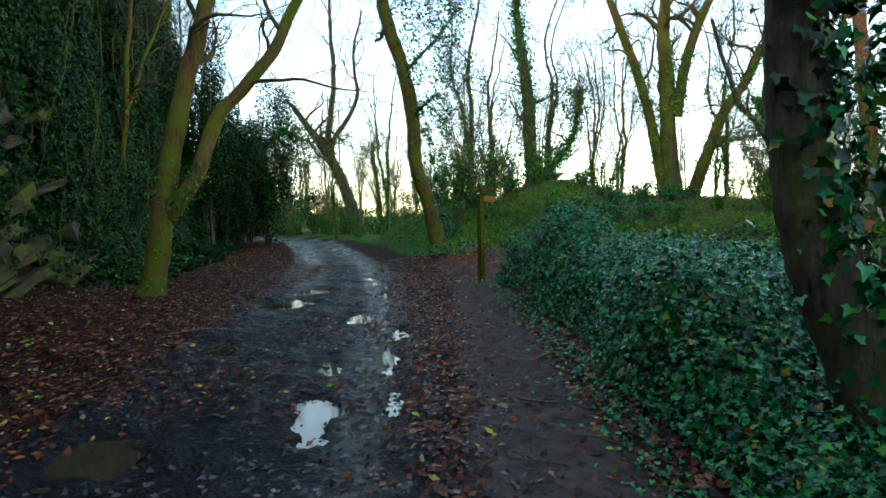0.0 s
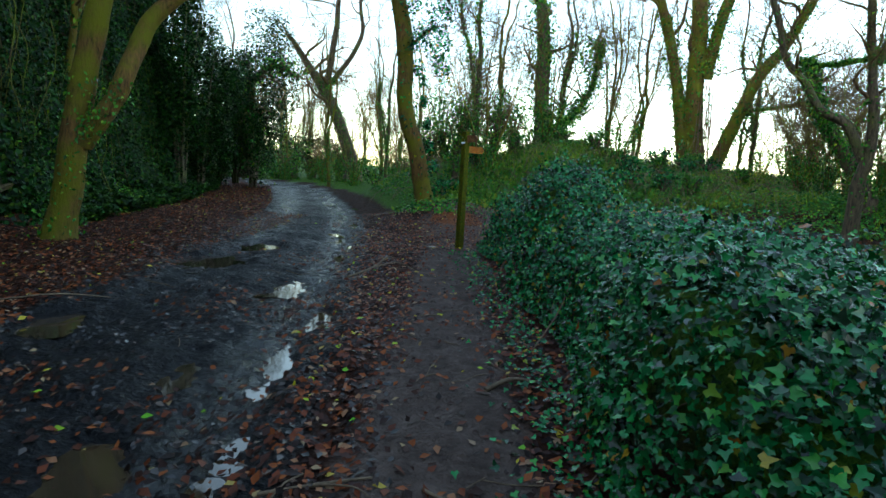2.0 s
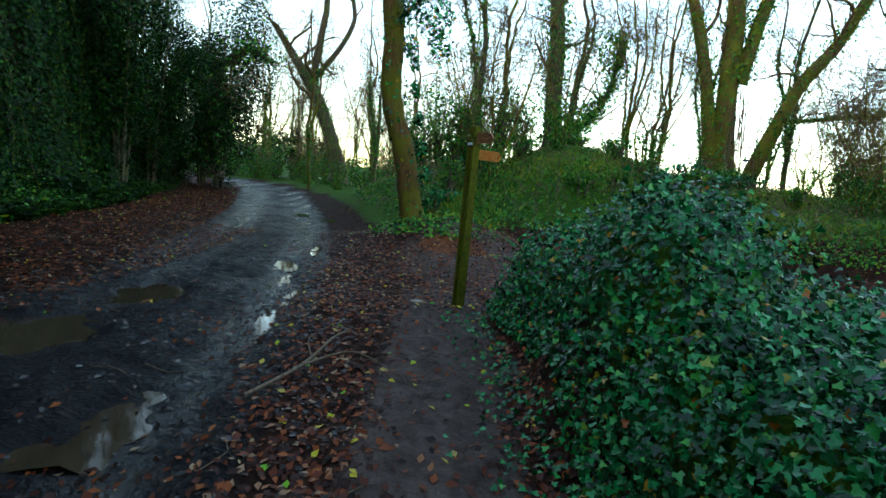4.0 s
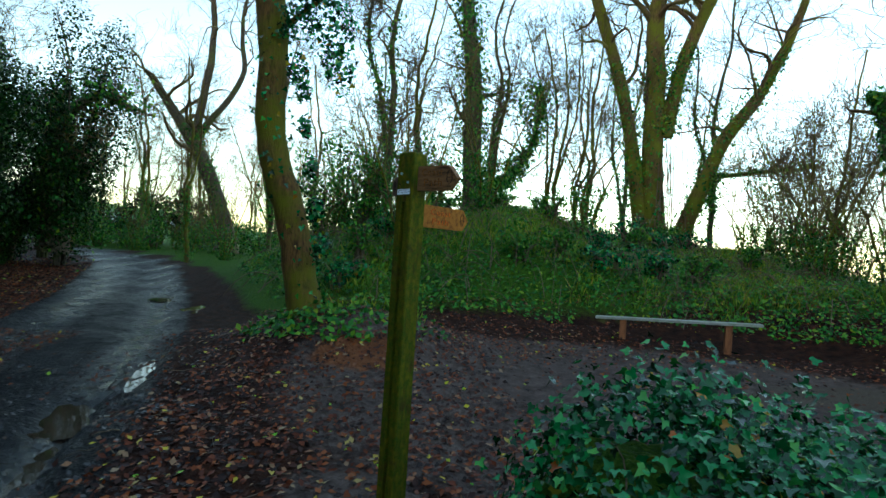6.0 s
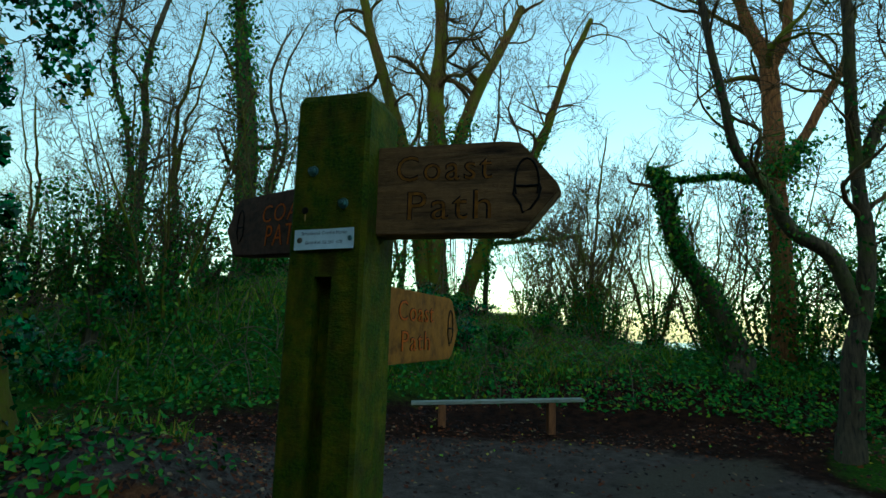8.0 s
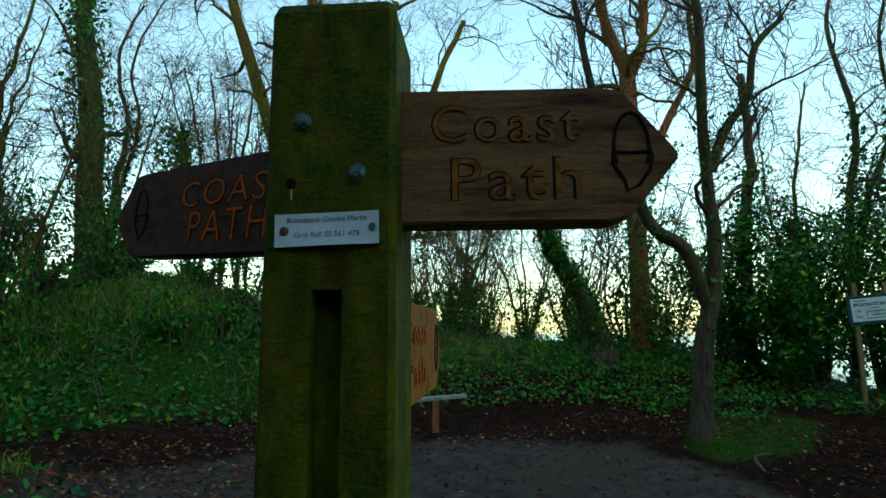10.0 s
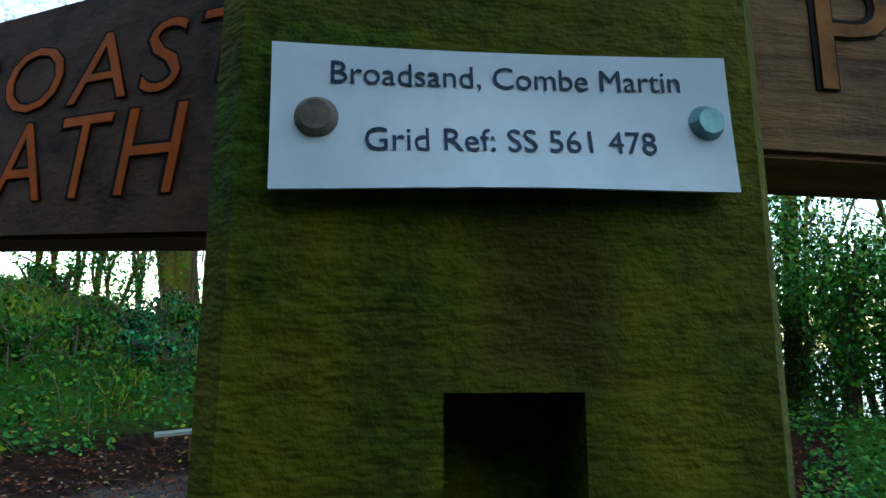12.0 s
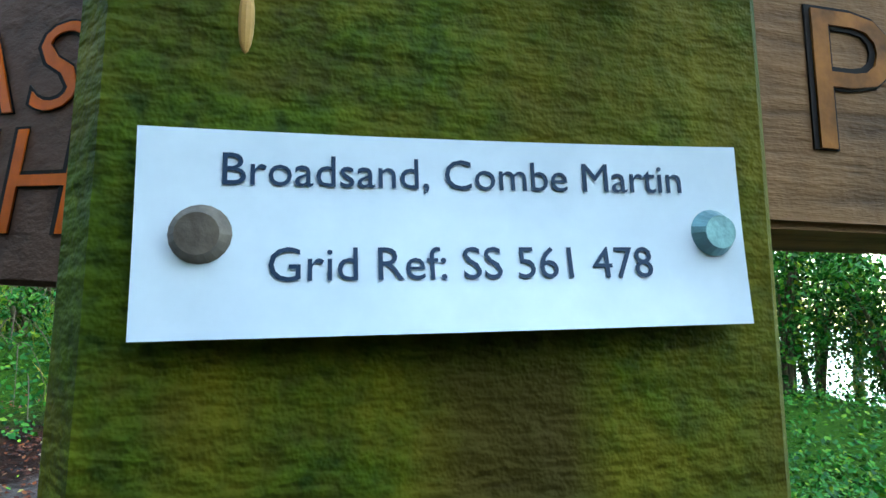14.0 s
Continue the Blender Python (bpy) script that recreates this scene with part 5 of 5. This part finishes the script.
def build_signpost():
    gz = land_at(*POST_AT)
    root = thing("signpost", "mossy square wooden signpost with three pointing finger boards", "signpost", (*POST_AT, gz))
    root.rotation_euler = (0, 0, -FACE)
    top, w = POST_TOP - gz, 0.05
    pz = PLAQUE_Z - gz
    g_top = pz - 0.047
    # square timber with worn corners, a groove cut down the front, a low pyramid on top
    c = 0.005
    v = w + 0.0025
    sq = [(-v + c, -w), (-0.012, -w), (0.012, -w), (v - c, -w), (v, -w + c), (v, w - c), (v - c, w), (-v + c, w), (-v, w - c), (-v, -w + c)]
    bm = bmesh.new()
    rows = []
    for z in sorted([*np.linspace(-0.25, g_top - 0.06, 18), g_top, *np.linspace(g_top + 0.03, top - 0.022, 8)]):
        k = 1.0 + 0.012 * math.sin(z * 5) + 0.06 * max(0, 1 - z / top) * 0.4
        rows.append([bm.verts.new((x * k, y * k, z)) for x, y in sq])
    for a, b in zip(rows, rows[1:]):
        for i in range(10):
            j = (i + 1) % 10
            if i == 1 and a[0].co.z < g_top - 0.001:
                continue
            bm.faces.new((a[i], a[j], b[j], b[i]))
    cap = [bm.verts.new((x * 0.94, y * 0.94, top - 0.014)) for x, y in sq]
    for i in range(10):
        j = (i + 1) % 10
        bm.faces.new((rows[-1][i], rows[-1][j], cap[j], cap[i]))
    apex = bm.verts.new((0, 0, top))
    for i in range(10):
        bm.faces.new((cap[i], cap[(i + 1) % 10], apex))
    # groove walls
    groove = [r for r in rows if r[0].co.z < g_top + 0.001]
    back = [[bm.verts.new((v.co.x, v.co.y + 0.02, v.co.z)) for v in (r[1], r[2])] for r in groove]
    for (ra, rb, ba, bb) in zip(groove, groove[1:], back, back[1:]):
        bm.faces.new((ra[1], ba[0], bb[0], rb[1]))
        bm.faces.new((ba[0], ba[1], bb[1], bb[0]))
        bm.faces.new((ba[1], ra[2], rb[2], bb[1]))
    bm.faces.new((groove[-1][1], back[-1][0], back[-1][1], groove[-1][2]))
    bmesh.ops.recalc_face_normals(bm, faces=bm.faces)
    part("post", bm, POST, root, "green mossy square timber post")
    # fingers
    finger_board(root, "finger_board", "weathered oak finger board pointing along the coast path", BOARD_PALE, (w - 0.006, 0.004, PLAQUE_Z + 0.0685 - gz), radians(2), 0.242, 0.117, 0.038,
                 [("Coast", 0.096, 0.028, 0.125, 0.033), ("Path", 0.104, -0.021, 0.108, 0.036)], False, 0.059, 0.040, paint=GROOVE_DULL)
    finger_board(root, "finger_board", "dark oak finger board pointing along the coast path", BOARD, (-w + 0.006, 0.054, PLAQUE_Z + 0.048 - gz), radians(-30.5), 0.352, 0.105, 0.036,
                 [("COAST", -0.107, 0.018, 0.190, 0.029), ("PATH", -0.116, -0.019, 0.140, 0.034)], True, 0.050, 0.062, 0.10, radians(3.3))
    finger_board(root, "finger_board", "orange wooden finger board pointing inland", BOARD_NEW, (0.02, w - 0.003, 1.985 - gz), radians(88), 0.36, 0.112, 0.034,
                 [("Coast", 0.14, 0.024, 0.15, 0.03), ("Path", 0.14, -0.022, 0.12, 0.03)], False, 0.05, 0.05)
    # plaque: a slightly bowed enamel plate
    bm = bmesh.new()
    nx, hw, hh = 26, 0.0413, 0.0131

    def skin(x, z):
        u, v = x / hw, 0.5 - 0.5 * z / hh
        return -w - 0.0012 - 0.0012 * u * u - 0.0042 * v * v * (0.55 + 0.45 * math.cos(u * 2.4))
    grid = [[(-hw + 2 * hw * i / nx, skin(-hw + 2 * hw * i / nx, z), z) for z in np.linspace(-hh, hh, 9)] for i in range(nx + 1)]
    for off in (0.0, -0.0009):
        grid_v = [[bm.verts.new((x, y + off, z)) for x, y, z in col] for col in grid]
        for a, b in zip(grid_v, grid_v[1:]):
            for k in range(8):
                bm.faces.new((a[k], b[k], b[k + 1], a[k + 1]))
    bm.verts.ensure_lookup_table()
    bmesh.ops.bridge_loops(bm, edges=[e for e in bm.edges if e.is_boundary])
    bmesh.ops.recalc_face_normals(bm, faces=bm.faces)
    tilt = Matrix.Translation((-0.0005, 0, pz)) @ Matrix.Rotation(radians(-1.6), 4, "Y")
    bmesh.ops.transform(bm, matrix=tilt, verts=bm.verts)
    for f in bm.faces:
        f.smooth = True
    for e in bm.edges:
        if len(e.link_faces) == 2 and e.calc_face_angle() > 0.6:
            e.smooth = False
    plate = part("plaque", bm, PLAQUE, root, "white enamel plaque with dark blue lettering")
    for line, size, px, pz_ in (("Broadsand, Combe Martin", 0.0060, 0.0003, 0.0078), ("Grid Ref: SS 561 478", 0.0062, 0.0002, -0.0044)):
        me = text_mesh(line, size, 0.00005, 0.0)
        for v in me.vertices:
            x, z = v.co.x + px, v.co.y + pz_
            v.co = tilt @ Vector((x, skin(x, z) - 0.0011 - v.co.z, z))
        me.materials.append(INK)
        part_mesh("plaque_text", me, plate, "dark blue printed lettering")
    facing = Matrix.Rotation(radians(90), 4, "X")
    for x, z, mt, lab in ((-0.0338, -0.0005, RUST, "corroded screw head"), (0.0365, 0.0, STEEL, "grey screw head")):
        bm = bmesh.new()
        disc(bm, 0.0040 if x < 0 else 0.0037, 0.0022, tilt @ Matrix.Translation((x, skin(x, z) - 0.0016, z)) @ facing, 20, 0.35)
        part("screw", bm, mt, plate, lab)
    for x, z in ((-0.0225, 0.089), (0.0225, 0.0455)):
        bm = bmesh.new()
        disc(bm, 0.0070, 0.0018, Matrix.Translation((x, -w - 0.0012, pz + z)) @ facing, 24, 0.1)
        disc(bm, 0.0046, 0.0060, Matrix.Translation((x, -w - 0.0045, pz + z)) @ facing, 6)
        disc(bm, 0.0030, 0.0010, Matrix.Translation((x, -w - 0.0078, pz + z)) @ facing, 16, 0.2)
        part("bolt", bm, STEEL, root, "galvanised hexagon bolt and washer")
    bm = bmesh.new()
    disc(bm, 0.0052, 0.0016, Matrix.Translation((-0.031, -w - 0.0004, pz + 0.038)) @ facing, 18, 0.3)
    part("bolt", bm, GROOVE_DARK, root, "dark sunken bolt hole")
    bm = bmesh.new()
    bmesh.ops.create_uvsphere(bm, u_segments=10, v_segments=8, radius=1.0)
    bmesh.ops.transform(bm, matrix=Matrix.Translation((-0.0305, -w - 0.0002, pz + 0.0285)) @ Matrix.Diagonal((0.0011, 0.0008, 0.0048, 1)), verts=bm.verts)
    part("resin_drip", bm, RESIN, root, "pale orange resin drip")


build_signpost()


# ---- bench, beach sign ----
BENCH_TOP = wood_material("weathered_plank", (0.34, 0.34, 0.30), (0.16, 0.17, 0.15), (0.20, 0.25, 0.16), 0.6, (0.1, 1, 1), 30, 0.55, 0.5)
BENCH_LEG = wood_material("red_brown_timber", (0.30, 0.115, 0.05), (0.11, 0.045, 0.025), None, 0.6, (1, 1, 0.2), 30)


def build_bench():
    a, b = Vector((5.42, 17.90)), Vector((7.95, 16.45))
    mid, d = (a + b) / 2, (b - a)
    L = d.length
    gz = land_at(mid.x, mid.y)
    root = thing("bench", "plain plank bench on two stout timber posts", "bench", (mid.x, mid.y, gz))
    root.rotation_euler = (0, 0, math.atan2(d.y, d.x))
    top = 0.53
    bm = bmesh.new()
    box(bm, (L, 0.26, 0.05), Matrix.Translation((0, 0, top - 0.025)) @ Matrix.Rotation(radians(-2.4), 4, "Y"), 0.008)
    part("seat", bm, BENCH_TOP, root, "pale weathered plank")
    for x in (-L / 2 + 0.52, L / 2 - 0.55):
        z = land_at(mid.x + d.x / L * x, mid.y + d.y / L * x) - gz
        bm = bmesh.new()
        under = top - 0.05 + x * math.tan(radians(2.4))
        box(bm, (0.12, 0.20, under - z + 0.12), Matrix.Translation((x, 0, (under + z - 0.12) / 2)), 0.008)
        part("leg", bm, BENCH_LEG, root)


build_bench()
SIGN_WHITE = plain_material("white_sign_face", (0.78, 0.88, 0.93), 0.4, 0, 0.08, 8)
SIGN_BLUE = plain_material("dark_green_sign_frame", (0.02, 0.10, 0.09), 0.5)
SIGN_INK = plain_material("blue_sign_lettering", (0.02, 0.08, 0.16), 0.5)
SIGN_POST = wood_material("sign_post_timber", (0.26, 0.20, 0.09), (0.11, 0.08, 0.04), None, 0.6, (1, 1, 0.2), 30)


def build_beach_sign():
    x, y = 12.3, 11.25
    gz = land_at(x, y)
    root = thing("beach_sign", "white beach sign with dark frame on two wooden posts", "sign", (x, y, gz))
    root.rotation_euler = (0, 0, radians(-62))
    root.scale = (0.74, 0.74, 1.0)
    zc = 2.33 - gz
    for px in (-0.30, 0.32):
        bm = bmesh.new()
        box(bm, (0.085, 0.085, zc + 0.55), Matrix.Translation((px, 0.07, (zc + 0.55) / 2 - 0.1)), 0.006)
        part("post", bm, SIGN_POST, root)
    lean = Matrix.Translation((0, 0, zc)) @ Matrix.Rotation(radians(-4), 4, "Y")
    bm = bmesh.new()
    box(bm, (0.98, 0.04, 0.48), lean, 0.005)
    frame_ = part("frame", bm, SIGN_BLUE, root, "dark blue-green board")
    bm = bmesh.new()
    box(bm, (0.84, 0.012, 0.38), lean @ Matrix.Translation((0, -0.024, 0.0)), 0.002)
    face = part("panel", bm, SIGN_WHITE, root, "white panel with blue lettering")

    def put(text, size, px, pz, **kw):
        lettering("sign_text", text, size, lean @ Matrix.Translation((px, -0.032, pz)) @ UPRIGHT, SIGN_INK, face, extrude=0.001, **kw)
    put("BROADSANDS BEACH", 0.075, 0.0, 0.085, fat=0.002)
    put("Cliff", 0.065, -0.30, -0.02)
    put("Steps", 0.065, -0.28, -0.11)
    put("WATERMOUTH VALLEY", 0.046, 0.14, -0.035, fat=0.001)
    put("CAMPING PARK", 0.052, 0.15, -0.09, fat=0.001)
    for sx, sz, px, pz in ((0.014, 0.11, -0.13, -0.05), (0.25, 0.012, -0.24, 0.15), (0.18, 0.012, 0.02, 0.02), (0.5, 0.012, 0.1, -0.145)):
        bm = bmesh.new()
        box(bm, (sx, 0.004, sz), lean @ Matrix.Translation((px, -0.032, pz)))
        part("mark", bm, SIGN_INK, face)


build_beach_sign()


def brambles():
    """Arching brown bramble stems on the mound."""
    rng = np.random.RandomState(83)
    tubes = []
    for i in range(800):
        x, y = rng.uniform(-1.5, 13), rng.uniform(17.5, 28)
        if road_d(x, y) < 2.4 or land_at(x, y) < 0.9:
            continue
        a, ln, h = rng.uniform(0, 6.28), rng.uniform(0.4, 1.3), rng.uniform(0.15, 0.6)
        t = np.linspace(0, 1, 6)
        px, py = x + math.cos(a) * ln * t, y + math.sin(a) * ln * t
        tubes.append((np.stack([px, py, land(px, py) + h * np.sin(t * 2.9)], 1), np.full(6, rng.uniform(0.004, 0.010)), 4))
    tagged(new("brambles", tubes_mesh("brambles", tubes, STICK)), "arching dead bramble stems on the mound", "brambles", kind="stuff")


brambles()


def roots_and_vines():
    """Vines that hang down the rock bank and the big tree's trunk."""
    rng = np.random.RandomState(81)
    for label, pts in (("bare hanging roots and vines down the rock bank", [(float(np.interp(y, BANK_Y, BANK_X)) + rng.uniform(-1.6, 0.15), y) for y in rng.uniform(1, 15, 70)]),):
        tubes = []
        for x, y in pts:
            z1 = land_at(x, y)
            z0 = z1 + rng.uniform(1.2, 5.5)
            t = np.linspace(0, 1, 7)
            px = x + 0.35 + rng.normal(0, 0.25) * t + 0.12 * np.sin(t * rng.uniform(3, 8))
            py = y + rng.normal(0, 0.5) * t + 0.12 * np.sin(t * rng.uniform(3, 8))
            tubes.append((np.stack([px, py, z0 + (z1 - z0) * t], 1), np.full(7, rng.uniform(0.004, 0.013)), 4))
        tagged(new("hanging_roots", tubes_mesh("hanging_roots", tubes, VINE)), label, "roots", kind="stuff")
    tubes = []
    for i in range(26):
        a = rng.uniform(-0.9, 0.9)
        x, y = 12.6 + 0.55 * math.sin(a) + rng.normal(0, 0.1), 27.75 + rng.normal(0, 0.08)
        z0, z1 = rng.uniform(4.5, 8.5), rng.uniform(1.6, 2.6)
        t = np.linspace(0, 1, 7)
        tubes.append((np.stack([x + rng.normal(0, 0.3) * t, y - 0.1 * t + 0 * t, z0 + (z1 - z0) * t], 1), np.full(7, rng.uniform(0.008, 0.02)), 4))
    tagged(new("hanging_vines", tubes_mesh("hanging_vines", tubes, STICK)), "pale dead vines hanging down the big trunk", "vines", kind="stuff")


roots_and_vines()
ROCK = bark_material("mossy_rock", (0.075, 0.05, 0.026), (0.018, 0.013, 0.008), (0.085, 0.10, 0.010), 0.54, 4.0)


def rock_outcrop():
    """Tilted slabs of broken rock at the foot of the bank."""
    rng = np.random.RandomState(91)
    root = thing("rock_outcrop", "broken mossy rock slabs at the foot of the ivy bank", "rock", (-7.5, 6.0, 0.1))
    for i in range(70):
        y = rng.uniform(0.5, 11.0)
        h = rng.uniform(0.0, 2.8)
        d = -0.05 + 0.33 * h + rng.uniform(-0.1, 0.2)
        x = float(np.interp(y, BANK_Y, BANK_X)) - d
        z = land_at(x, y) + rng.uniform(-0.1, 0.15)
        bm = bmesh.new()
        box(bm, (rng.uniform(0.35, 0.8), rng.uniform(0.3, 1.0), rng.uniform(0.10, 0.30)), Matrix())
        bmesh.ops.subdivide_edges(bm, edges=bm.edges[:], cuts=1, use_grid_fill=True)
        for v in bm.verts:
            v.co *= 1 + rng.uniform(-0.16, 0.16)
        turn = pose(x + 7.5, y - 6.0, z - 0.1, rng.uniform(15, 40), rng.uniform(-25, 5), rng.uniform(-20, 20))
        bmesh.ops.transform(bm, matrix=turn, verts=bm.verts)
        part("rock", bm, ROCK, root)


rock_outcrop()
